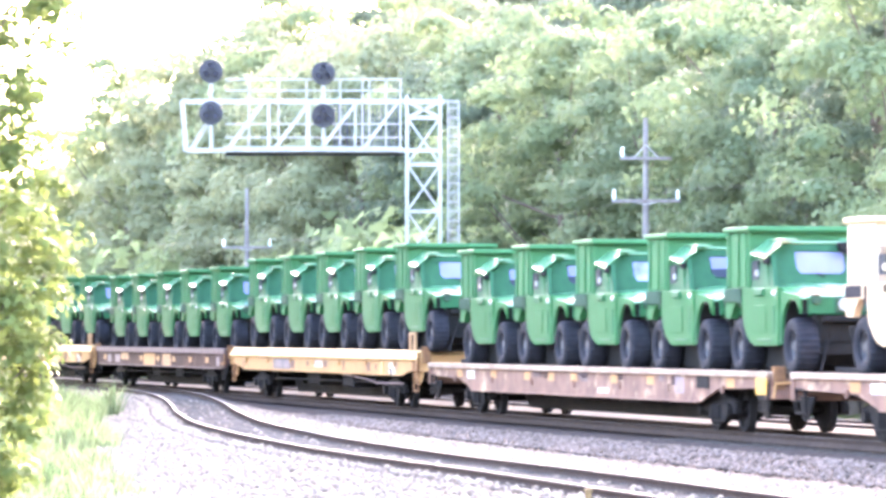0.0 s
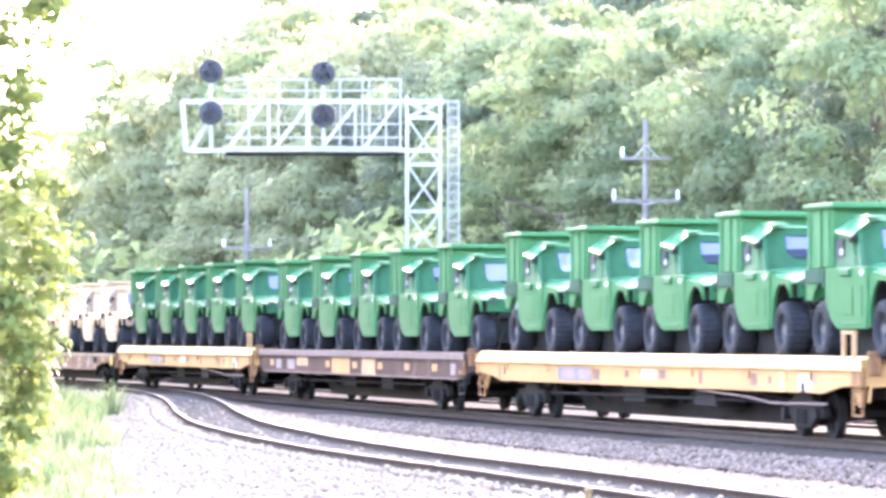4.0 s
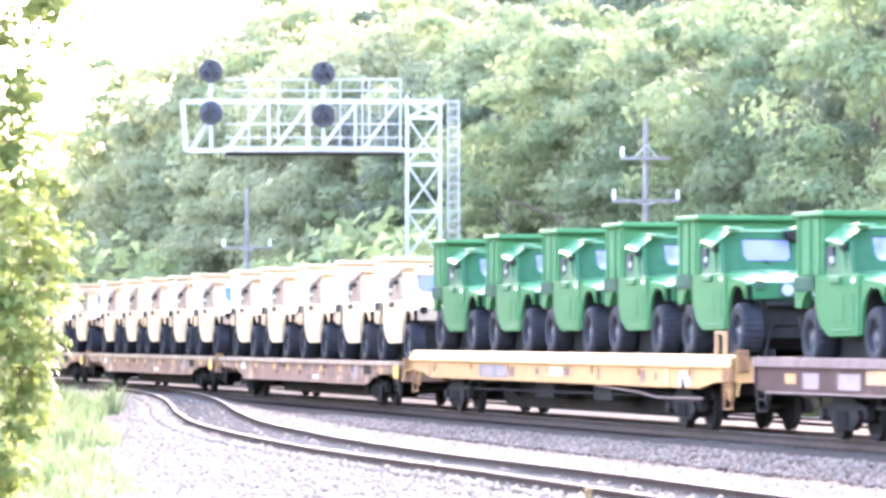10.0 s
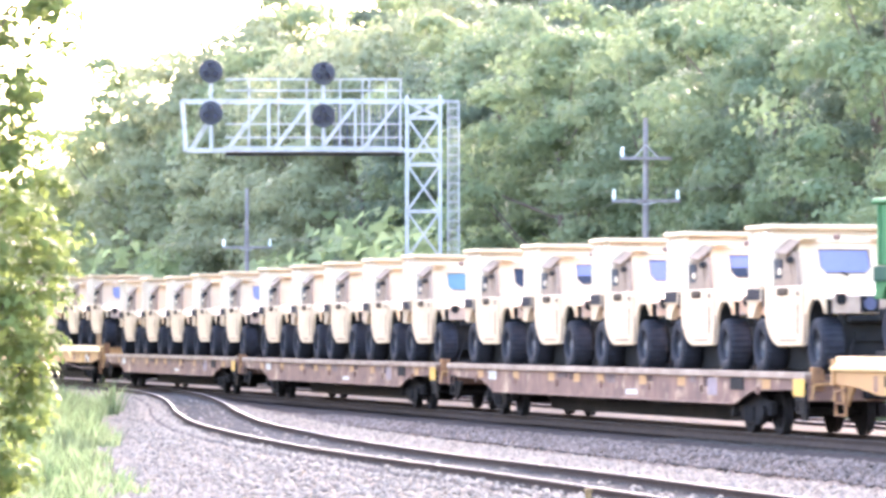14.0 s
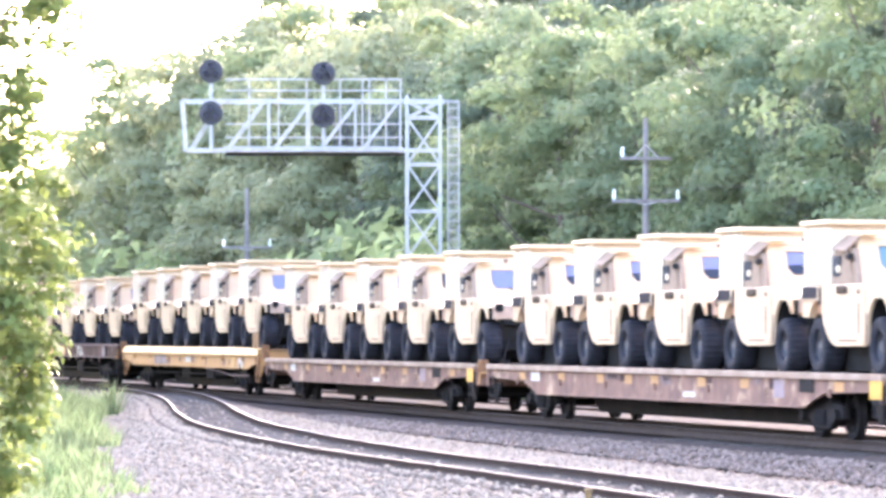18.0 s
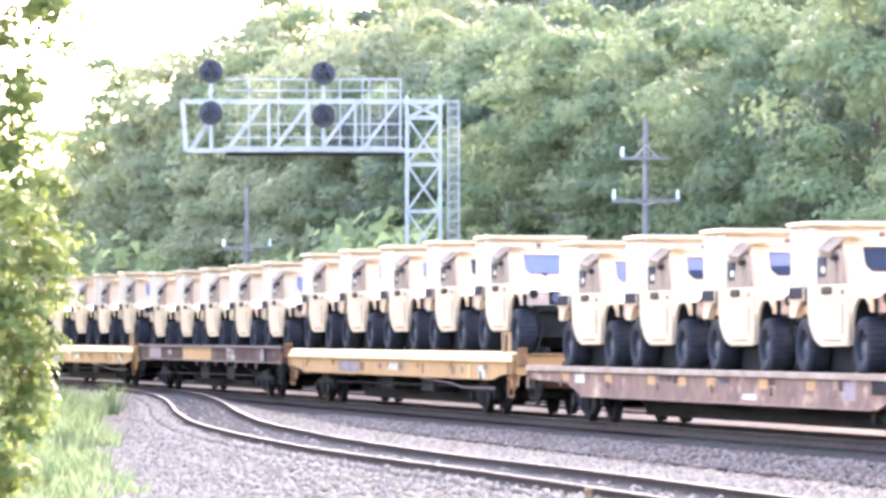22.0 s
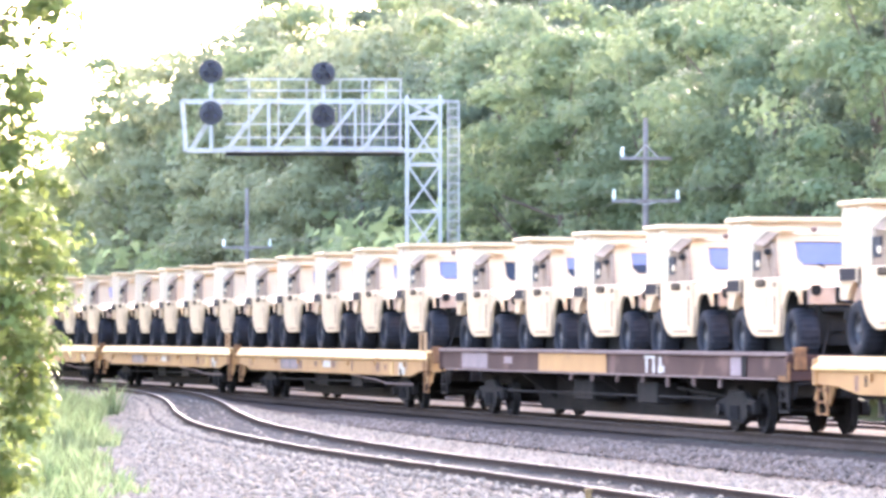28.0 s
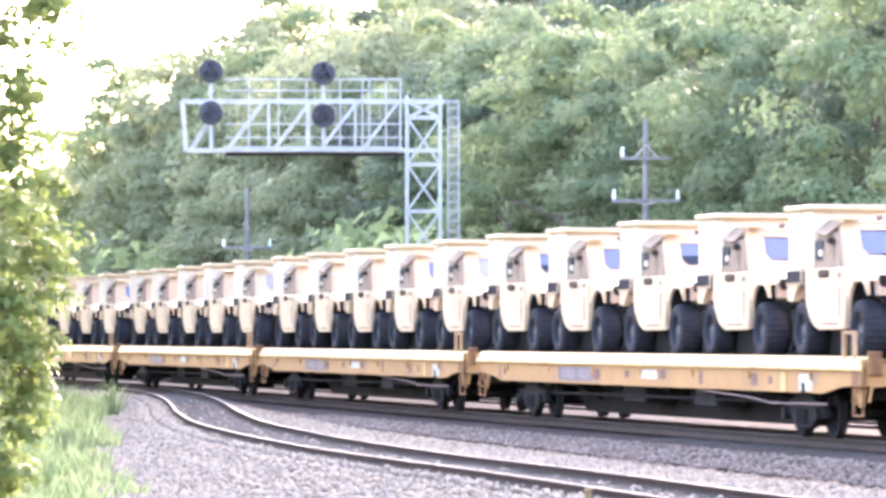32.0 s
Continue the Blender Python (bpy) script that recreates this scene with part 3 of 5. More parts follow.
def army_truck(paint, colour, tan, top, shell, cab_paint):
    v = thing("army_truck", f"{colour} military truck with tall box body riding a flatcar", "military truck", "trucks on the train")
    P = lambda n, bm, m=paint, par=v, label="", smooth=False: part(n, bm, m, par, label, smooth)
    trim = CHASSIS if tan else GREY

    def slab(s, a, b, y0, y1, z0, z1, bev=0.008, bm=None):
        return box(min(s * a, s * b), max(s * a, s * b), y0, y1, z0, z1, bev, bm)
    # frame and running gear
    fr = bmesh.new()
    for s in (-1, 1):
        box(s * 0.42 - 0.05, s * 0.42 + 0.05, 0.25, 4.7, 0.58, 0.74, 0, fr)
    for y in (0.3, 1.5, 2.6, 3.3, 4.6):
        box(-0.4, 0.4, y - 0.05, y + 0.05, 0.59, 0.72, 0, fr)
    P("chassis_frame", fr, CHASSIS)
    # carried lower than a real plate, to darken the gap under the truck
    P("skid_plate", prism([(0.34, 0.60), (0.75, 0.16), (1.2, 0.07), (3.3, 0.07), (3.7, 0.16), (4.5, 0.30), (4.5, 0.95), (0.34, 1.02)], "x", -0.66, 0.66, bev=0.02), CHASSIS)
    for y in (AXLE_F, AXLE_R):
        ax = rod((-0.78, y, 0.52), (0.78, y, 0.52), 0.06)
        box(-0.16, 0.16, y - 0.2, y + 0.2, 0.40, 0.66, 0.05, ax)
        P("axle", ax, CHASSIS)
        for s in (-1, 1):
            w = new("wheel")
            w.parent = v
            w.matrix_basis = pose(s * 0.865, y, TYRE_R, 0, 0, 0 if s < 0 else 180)
            part("tyre", TYRE, None, w)
            part("rim", RIMM, None, w)
    # cab tub between the wheels
    P("cab_body", prism([(1.30, 0.56), (3.0, 0.56), (3.26, 0.74), (3.36, 1.53), (1.26, 1.53)], "x", -1.02, 1.02, bev=0.02))
    for s in (-1, 1):
        # armoured door: flat plate with a swept lower rear corner, upper frame leaning in
        d = P("door", prism([(1.32, 0.50), (2.72, 0.49), (2.98, 0.55), (3.22, 0.68), (3.40, 0.88), (3.48, 1.10), (3.48, 1.54), (1.28, 1.54), (1.26, 0.9)], "x", s * 1.022, s * 1.085, bev=0.018))
        up = bmesh.new()
        lo, hi = [(1.72, 1.53), (3.42, 1.53), (3.42, 2.14), (2.10, 2.14)], []
        for x0 in (0.95, 1.03):
            hi.append([up.verts.new((s * (x0 - (z - 1.48) * 0.10), y, z)) for y, z in lo])
        fs = [up.faces.new(hi[0]), up.faces.new(hi[1])] + [up.faces.new((hi[0][i], hi[0][(i + 1) % 4], hi[1][(i + 1) % 4], hi[1][i])) for i in range(4)]
        bmesh.ops.recalc_face_normals(up, faces=fs)
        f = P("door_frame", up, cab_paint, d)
        P("door_window", prism([(2.72, 1.68), (2.72, 2.02), (3.10, 2.02), (3.10, 1.68)], "x", s * 0.985, s * 1.02), SHADE_GLASS, f, "dark door window")
        if s < 0:
            P("handle", slab(s, 1.08, 1.13, 2.10, 2.62, 1.38, 1.52, 0.03), HANDLE if tan else GREEN_NOSE, d)
            # pale block standing in for a mirror's glint at the window
            P("window_latch", slab(s, 1.0, 1.05, 2.70, 2.84, 1.74, 1.86, 0.02), LAMP if not tan else TAN_BOX, f)
            P("window_post", prism([(2.0, 1.55), (2.22, 2.06), (2.34, 2.06), (2.34, 1.55)], "x", s * 0.97, s * 1.03, bev=0.01), cab_paint if tan else GREEN_NOSE, f)
            line = TAN_CAB if tan else GREEN_NOSE
            P("door_rib", slab(s, 1.08, 1.10, 1.62, 2.56, 0.58, 0.62), line, d)
            P("door_rib", slab(s, 1.08, 1.10, 1.50, 1.57, 0.70, 1.22), line, d)
            P("door_panel", slab(s, 1.082, 1.096, 2.0, 2.72, 0.74, 1.22, 0.01), paint, d)
            # darker strip painting in the shaded rear wall of the wheel well
            P("fender_edge", slab(s, 1.05, 1.064, 1.17, 1.25, 0.54, 1.05, 0), line)
        if s < 0:
            P("side_lamp", lathe([(-0.05, 0.002), (-0.05, 0.055), (0.04, 0.06), (0.04, 0.002)], 12, "y", None, (s * 1.06, 1.52, 1.42)), TAN_CAB if tan else LAMP)
        # sloping roof side over the door
        rb = bmesh.new()
        c8 = [rb.verts.new((s * x, y, z + d)) for d in (0.0, 0.03) for x, y, z in (((1.06, 2.30, 2.08), (1.06, 2.95, 2.13), (0.80, 2.95, 2.36), (0.80, 2.30, 2.31)) if tan else ((1.10, 2.06, 2.03), (1.10, 2.90, 2.12), (0.78, 2.90, 2.38), (0.78, 2.06, 2.29)))]
        fs = [rb.faces.new([c8[i] for i in q]) for q in ((0, 1, 2, 3), (4, 5, 6, 7), (0, 1, 5, 4), (1, 2, 6, 5), (2, 3, 7, 6), (3, 0, 4, 7))]
        bmesh.ops.recalc_face_normals(rb, faces=fs)
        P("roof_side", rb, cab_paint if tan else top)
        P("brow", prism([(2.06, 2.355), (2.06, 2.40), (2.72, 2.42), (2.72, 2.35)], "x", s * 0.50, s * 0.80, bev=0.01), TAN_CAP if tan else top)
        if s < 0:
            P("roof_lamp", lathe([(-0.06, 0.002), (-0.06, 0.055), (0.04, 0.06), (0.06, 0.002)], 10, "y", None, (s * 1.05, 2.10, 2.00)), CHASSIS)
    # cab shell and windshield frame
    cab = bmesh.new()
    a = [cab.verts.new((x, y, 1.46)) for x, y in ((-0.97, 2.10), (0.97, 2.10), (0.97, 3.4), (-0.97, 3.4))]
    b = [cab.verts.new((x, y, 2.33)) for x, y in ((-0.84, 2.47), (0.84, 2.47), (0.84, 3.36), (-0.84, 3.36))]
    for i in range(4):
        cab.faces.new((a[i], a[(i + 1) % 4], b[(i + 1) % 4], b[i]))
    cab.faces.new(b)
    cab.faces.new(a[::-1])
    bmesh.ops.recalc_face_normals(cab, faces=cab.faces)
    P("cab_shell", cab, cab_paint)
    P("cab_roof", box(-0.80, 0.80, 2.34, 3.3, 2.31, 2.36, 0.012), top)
    f = bmesh.new()
    leaned(f, [(-0.90, 1.47), (0.90, 1.47), (0.88, 1.76), (-0.88, 1.76)], 2.03, 0.08)
    leaned(f, [(-0.83, 2.19), (0.83, 2.19), (0.81, 2.33), (-0.81, 2.33)], 2.03, 0.08)
    for s in (-1, 1):
        leaned(f, [(s * 0.88, 1.76), (s * 0.36, 1.76), (s * 0.47, 1.88), (s * 0.47, 2.19), (s * 0.83, 2.19)], 2.03, 0.08)
    ws = P("windshield_frame", f, TAN if tan else cab_paint)
    part("windshield_pane", PANES["dark"], None, ws)
    P("wiper", bar((-0.1, 2.13, 1.79), (0.02, 2.09, 1.72), 0.025), CHASSIS, ws)
    # hood, fenders, nose
    hd = bmesh.new()
    rows = []
    for y, zc, ze in ((0.14, 1.38, 1.34), (0.22, 1.43, 1.39), (1.2, 1.54, 1.48), (2.10, 1.63, 1.55)):
        rows.append([hd.verts.new((x, y, z)) for x, z in ((-1.05, 1.30), (-1.05, ze - 0.03), (-0.97, ze), (-0.6, zc - 0.015), (0.0, zc), (0.6, zc - 0.015), (0.97, ze), (1.05, ze - 0.03), (1.05, 1.30))])
    for p, q in zip(rows, rows[1:]):
        for i in range(9):
            hd.faces.new((p[i], p[(i + 1) % 9], q[(i + 1) % 9], q[i]))
    hd.faces.new(rows[0])
    hd.faces.new(rows[-1])
    bmesh.ops.recalc_face_normals(hd, faces=hd.faces)
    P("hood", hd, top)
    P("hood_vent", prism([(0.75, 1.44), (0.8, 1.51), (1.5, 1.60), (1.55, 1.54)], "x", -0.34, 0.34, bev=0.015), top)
    for s in (-1, 1):
        P("front_fender", prism([(0.16, 1.06), (0.16, 1.36), (0.24, 1.38), (1.27, 1.46), (1.27, 0.52), (1.19, 0.52)] + well(AXLE_F, 0.76, 0.56, 0, 147), "x", s * 1.0, s * 1.055, bev=0.01))
        # inside of the wheel well in black, its shade put into the colour
        P("well_liner", prism([(0.20, 1.06), (0.20, 1.36), (1.24, 1.44), (1.24, 0.56), (1.17, 0.56)] + well(AXLE_F, 0.75, 0.54, 0, 147), "x", s * 0.62, s * 0.998), CHASSIS)
        hl = P("headlight", lathe([(-0.05, 0.002), (-0.05, 0.11), (0.04, 0.12), (0.04, 0.002)], 16, "y", None, (s * 0.25, 0.12, 1.22)), LENS if tan else LAMP, v, "round dim headlight" if tan else "round pale headlight")
        P("bezel", box(s * 0.25 - 0.17, s * 0.25 + 0.17, 0.10, 0.16, 1.07, 1.36, 0.02), CHASSIS if tan else GREY, hl)
        sl = P("signal_lamp", lathe([(-0.05, 0.002), (-0.05, 0.085), (0.04, 0.11), (0.04, 0.002)], 14, "y", None, (s * 0.76, 0.12, 1.30)), CHASSIS if tan else GREY, v, "dark round signal lamp")
        P("lamp_guard", box(s * 0.76 - 0.11, s * 0.76 + 0.11, 0.03, 0.16, 1.38, 1.41, 0.01), MARKER_RED, sl)
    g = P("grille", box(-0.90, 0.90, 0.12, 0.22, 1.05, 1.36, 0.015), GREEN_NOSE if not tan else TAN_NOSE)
    P("front_bumper", prism([(0.10, 0.92), (0.10, 1.01), (0.26, 1.05), (0.26, 0.90)], "x", -0.62, 0.62, bev=0.015), CHASSIS)
    P("radiator_guard", box(-0.68, 0.68, 0.30, 0.60, 0.34, 1.10, 0.02), CHASSIS)
    # rear body
    for s in (-1, 1):
        P("rear_fender", prism([(4.62, 1.0), (4.62, 1.53), (3.30, 1.53), (3.26, 0.76)] + well(AXLE_R, 0.75, 0.54, 26, 180)[::-1], "x", s * 0.92, s * 1.05, bev=0.01), paint)
        hb = P("side_vent", slab(s, 1.05, 1.085, 3.60, 4.60, 1.28, 1.53), paint if tan else GREY)
        if s < 0:
            P("vent_grille", slab(s, 1.08, 1.092, 3.74, 4.56, 1.31, 1.515, 0), VENT if tan else GREY, hb)
            P("vent_edge", slab(s, 1.086, 1.10, 3.52, 3.60, 1.20, 1.49, 0), VENT if tan else GREY, hb)
    P("rear_bumper", box(-0.95, 0.95, 4.62, 4.70, 0.66, 0.84, 0.015), CHASSIS)
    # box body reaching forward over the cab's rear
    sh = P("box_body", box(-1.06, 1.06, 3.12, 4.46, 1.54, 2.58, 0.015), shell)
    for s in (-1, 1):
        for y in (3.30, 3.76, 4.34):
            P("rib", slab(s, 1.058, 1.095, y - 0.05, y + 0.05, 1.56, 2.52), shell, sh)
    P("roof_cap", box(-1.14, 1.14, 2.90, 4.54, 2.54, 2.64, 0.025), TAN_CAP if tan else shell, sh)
    if tan:
        P("roof_marker", box(-0.17, -0.07, 2.26, 2.38, 2.36, 2.45, 0.02), MARKER_RED)
    else:
        P("spot_lamp", prism([(0.34, 2.20), (0.56, 2.10), (0.60, 2.34), (0.30, 2.34)], "y", 2.10, 2.28, bev=0.02), CHASSIS)
    for s in (-1, 1):
        P("tie_down_chain", bar((s * 0.50, 0.25, 0.60), (s * 0.74, -0.05, 0.02), 0.03), STEEL_DARK, v)
        if s < 0:
            P("wheel_chock", prism([(AXLE_F + 0.42, 0.0), (AXLE_F + 0.66, 0.0), (AXLE_F + 0.42, 0.16)], "x", s * 0.8, s * 1.0, bev=0.008), DECK)
    return v


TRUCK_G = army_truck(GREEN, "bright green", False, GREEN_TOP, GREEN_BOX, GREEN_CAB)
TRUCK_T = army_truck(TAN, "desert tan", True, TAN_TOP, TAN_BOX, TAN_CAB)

# ---------------------------------------------------------------- the flatcars
# local axes: -y is the front, z up from the rail's top
HALF = 13.6
TRUCK_Y = 9.6
WHEEL_R = 0.42
DECK_Z = {"yellow": 1.36, "striped": 1.24, "striped_b": 1.24, "low": 1.075}


def wheelset_mesh():
    bm = rod((-0.9, 0, 0), (0.9, 0, 0), 0.075, 10)
    for s in (-1, 1):
        prof = [(s * 0.69, 0.002), (s * 0.69, 0.44), (s * 0.715, 0.445), (s * 0.73, WHEEL_R), (s * 0.83, WHEEL_R - 0.006), (s * 0.83, 0.33),
                (s * 0.78, 0.3), (s * 0.77, 0.13), (s * 0.84, 0.1), (s * 0.84, 0.002)]
        lathe(prof, 26, "x", bm)
        for i in range(5):
            a = 2 * math.pi * i / 5
            c = Matrix.Rotation(a, 4, "X") @ Matrix.Translation((s * 0.785, 0, 0.22)) @ Matrix.Diagonal((0.02, 0.05, 0.14, 1))
            bmesh.ops.create_cube(bm, size=1, matrix=c)
    return mesh_of(bm, "wheelset", STEEL_DARK)


WHEELSET = wheelset_mesh()


def side_frame_mesh():
    pts = [(-1.15, 0.34), (-1.15, 0.58), (-0.62, 0.64), (-0.42, 0.76), (0.42, 0.76), (0.62, 0.64), (1.15, 0.58), (1.15, 0.34), (0.72, 0.36), (0.42, 0.17), (-0.42, 0.17), (-0.72, 0.36)]
    bm = prism(pts, "x", -0.07, 0.07, bev=0.02)
    for y in (-0.89, 0.89):
        rod((-0.16, y, 0.42), (0.1, y, 0.42), 0.11, 12, bm)
    for y in (-0.18, 0, 0.18):
        rod((-0.09, y, 0.24), (-0.09, y, 0.5), 0.055, 8, bm)
    return mesh_of(bm, "side_frame", STEEL_DARK)


SIDE_FRAME = side_frame_mesh()
AXLES = []


def bogie(car, y):
    b = part("bogie", box(-1.0, 1.0, y - 0.17, y + 0.17, 0.36, 0.66, 0.03), STEEL_DARK, car)
    for s in (-1, 1):
        part("side_frame", SIDE_FRAME, None, b, m=pose(s * 1.0, y, 0, 0, 0, 0 if s < 0 else 180))
    for o in (-0.89, 0.89):
        part("wheelset", WHEELSET, None, b, m=pose(0, y + o, WHEEL_R))
    for s in (-1, 1):
        part("brake_beam", box(-0.7, 0.7, y + s * 0.42 - 0.05, y + s * 0.42 + 0.05, 0.3, 0.4, 0.01), STEEL_DARK, b)
    return b


def coupler_mesh():
    bm = box(-0.09, 0.09, -0.45, 0.2, 0.76, 0.94, 0.02)
    prism([(-0.16, -0.72), (0.06, -0.72), (0.16, -0.6), (0.14, -0.42), (-0.14, -0.42), (-0.18, -0.55)], "z", 0.7, 1.0, bm)
    return mesh_of(bm, "coupler", STEEL_DARK)


COUPLER = coupler_mesh()
W = 1.34


def flatcar(style):
    """style: yellow (high deck), striped (high deck, brown with yellow bands) or low (faded brown, low deck)."""
    second = style == "striped_b"
    zd, dk = {"yellow": 1.40, "striped": 1.46, "striped_b": 1.37, "low": 1.12}[style], DECK_Z[style]
    low_z = {"yellow": 0.60, "striped": 0.46, "striped_b": 0.60, "low": 0.58}[style]
    style = style.split("_")[0]
    paint = {"yellow": YELLOW, "striped": BROWN, "low": RUSTBROWN}[style]
    lab = {"yellow": "weathered yellow steel flatcar with a high deck", "striped": "dark brown flatcar with yellow bands on its side",
           "low": "faded rust-brown low-deck flatcar with tapered ends"}[style]
    car = thing("flatcar", lab, "railway flatcar", "flatcars of the train")
    P = lambda n, bm, m=paint, par=car, label="": part(n, bm, m, par, label)
    P("deck", box(-W + 0.11, W - 0.11, -HALF, HALF, dk - 0.07, dk, 0.01), DECKY if style == "yellow" else DECK)
    for s in (-1, 1):
        if style == "yellow":
            pts = [(-HALF, zd - 0.08), (HALF, zd - 0.08), (HALF, zd - 0.45), (HALF - 1.2, zd - 0.50), (HALF - 2.2, zd - 0.62), (-HALF + 2.2, zd - 0.62), (-HALF + 1.2, zd - 0.50), (-HALF, zd - 0.45)]
        elif style == "striped":
            pts = [(-HALF, zd - 0.02), (HALF, zd - 0.02), (HALF, zd - low_z + 0.04), (HALF - 0.6, zd - low_z), (-HALF + 0.6, zd - low_z), (-HALF, zd - low_z + 0.04)]
        else:
            pts = [(-HALF, zd - 0.05), (HALF, zd - 0.05), (HALF, zd - 0.28), (HALF - 3.2, zd - 0.34), (HALF - 4.3, zd - 0.58), (-HALF + 4.3, zd - 0.58), (-HALF + 3.2, zd - 0.34), (-HALF, zd - 0.28)]
        sill = P("side_sill", prism(pts, "x", s * (W - 0.10), s * (W - 0.04), bev=0.006))
        if style == "yellow":
            # rubbing rail over the web, its lit brightness put into the paint
            P("top_flange", prism([(s * (W - 0.06), zd - 0.26), (s * (W + 0.02), zd - 0.22), (s * (W + 0.02), zd - 0.18), (s * (W - 0.11), zd + 0.012), (s * (W - 0.20), zd + 0.012)], "y", -HALF, HALF), FLANGE, sill)
        else:
            P("top_flange", box(min(s * (W - 0.12), s * (W + 0.015)), max(s * (W - 0.12), s * (W + 0.015)), -HALF, HALF, zd - (0.10 if style == "low" else 0.16 if second else 0.06), zd + 0.012, 0.008), FLANGE_LOW if style == "low" else PALE_BROWN, sill)
            P("bottom_flange", box(min(s * (W - 0.12), s * (W + 0.01)), max(s * (W - 0.12), s * (W + 0.01)), -HALF + 4.4 if style == "low" else -HALF + 0.7, HALF - 4.4 if style == "low" else HALF - 0.7,
                                   zd - low_z - 0.02, zd - low_z + 0.015, 0.006), PALE_BROWN if style == "striped" else paint, sill)
        xo = s * (W - 0.04)

        def plate(y0, y1, z0, z1, m, nm="panel", lb="", lift=0.006):
            P(nm, box(min(xo, xo + s * lift), max(xo, xo + s * lift), y0, y1, z0, z1), m, sill, lb)
        rs = random.Random(7 if style == "yellow" else 11 if style == "low" else 19)
        if style == "yellow":
            P("data_panel", box(min(xo, xo + s * 0.006), max(xo, xo + s * 0.006), 3.7, 6.4, zd - 0.56, zd - 0.28), PANELGREY, sill, "worn grey stencil panel")
            for y0, y1 in ((3.85, 4.75), (5.05, 6.1)):
                P("stencil", box(min(xo, xo + s * 0.01), max(xo, xo + s * 0.01), y0, y1, zd - 0.52, zd - 0.31), PALE_STENCIL, sill, "rubbed pale stencil block")
            plate(-1.1, 0.0, zd - 0.47, zd - 0.30, WORN_WHITE, "stencil", "worn white stencil block")
            plate(-10.8, -10.1, zd - 0.58, zd - 0.30, WORN_WHITE, "stencil", "worn pale panel")
            plate(-9.4, -9.1, zd - 0.60, zd - 0.28, FLANGE, "stake_rib", "pale yellow rib", 0.03)
            for i in range(8):
                y = rs.uniform(-12, 12)
                plate(y, y + rs.uniform(0.15, 0.6), zd - rs.uniform(0.45, 0.58), zd - rs.uniform(0.27, 0.36), RUSTBROWN, "rust_patch", "rust patch in the paint", 0.004)
            plate(-10.45, -10.25, zd - 0.62, zd - 0.45, STEEL_DARK, "jacking_hole", "", 0.008)
            plate(11.0, 11.12, zd - 0.48, zd - 0.3, STEEL_DARK, "hand_hold")
        elif style == "striped" and second:
            for y0, y1, m in ((0.15, 2.6, YELLOW), (-3.2, -1.5, WORN_YELLOW), (6.1, 7.8, WORN_YELLOW)):
                plate(y0, y1, zd - 0.58 if y0 < 5 else zd - 0.42, zd - 0.19, m, "band", "yellow painted band")
            for y in (2.9, -0.8, -4.1, -7.4, -10.6, 11.4):
                plate(y, y + 0.55, zd - 0.44, zd - 0.27, YELLOW, "reflector", "yellow reflective tab", 0.008)
            for y0, y1 in ((8.1, 9.2), (10.2, 11.0), (-12.6, -12.1)):
                plate(y0, y1, zd - 0.52, zd - 0.25, PALE_STENCIL, "stencil", "pale stencil block")
        elif style == "striped":
            plate(-1.35, 4.2, zd - 0.44, zd - 0.065, YELLOW, "band", "yellow painted band")
            # three worn white block characters
            for y in (-4.45, -4.95):
                plate(y, y + 0.14, zd - 0.42, zd - 0.10, WORN_WHITE, "mark", "worn white lettering stroke", 0.008)
            plate(-5.0, -4.2, zd - 0.14, zd - 0.08, WORN_WHITE, "mark", "worn white lettering stroke", 0.007)
            plate(-5.42, -5.26, zd - 0.42, zd - 0.10, WORN_WHITE, "mark", "worn white lettering stroke", 0.008)
            plate(-5.62, -5.2, zd - 0.40, zd - 0.28, WORN_WHITE, "mark", "worn white lettering stroke", 0.007)
            plate(8.9, 11.4, zd - 0.42, zd - 0.08, PALE_STENCIL, "stencil", "pale stencil panel")
            plate(-10.7, -10.05, zd - 0.42, zd - 0.08, PALE_STENCIL, "stencil", "worn pale stencil block")
            plate(-11.05, -10.8, zd - 0.45, zd - 0.05, STEEL_DARK, "end_post", "", 0.03)
            plate(6.6, 7.3, zd - 0.30, zd - 0.15, PALE_STENCIL, "stencil", "faded stencil block")
            for i in range(7):
                y = -9.6 + 1.9 * i + rs.uniform(-0.5, 0.5)
                P("chain_hook", bar((xo, y, zd - low_z - 0.01), (xo, y + 0.05, zd - low_z - rs.uniform(0.12, 0.2)), 0.06), PALE_BROWN, sill)
        else:
            for y in (3.8, 1.7, -0.2, -3.4, -6.1, -11.5, 6.9, 10.2):
                plate(y, y + 0.5, zd - 0.30, zd - 0.13, YELLOW, "reflector", "worn yellow reflective tab", 0.008)
            plate(-8.2, -7.6, zd - 0.44, zd - 0.12, PALE_STENCIL, "stencil", "pale worn panel")
            plate(-2.7, -1.9, zd - 0.50, zd - 0.40, WORN_WHITE, "stencil", "worn white stencil block")
            plate(9.0, 9.7, zd - 0.32, zd - 0.14, WORN_WHITE, "stencil", "worn white stencil block")
            plate(-9.9, -9.1, zd - 0.33, zd - 0.10, STEEL_DARK, "jacking_pad", "", 0.02)
            for i in range(8):
                y = rs.uniform(-11, 11)
                plate(y, y + rs.uniform(0.25, 0.8), zd - rs.uniform(0.22, 0.30), zd - 0.11, rs.choice((BROWN, PALE_BROWN)), "paint_patch", "faded paint patch", 0.004)
        for i in range(0 if style == "striped" else 7):
            y = -10.8 + 3.6 * i
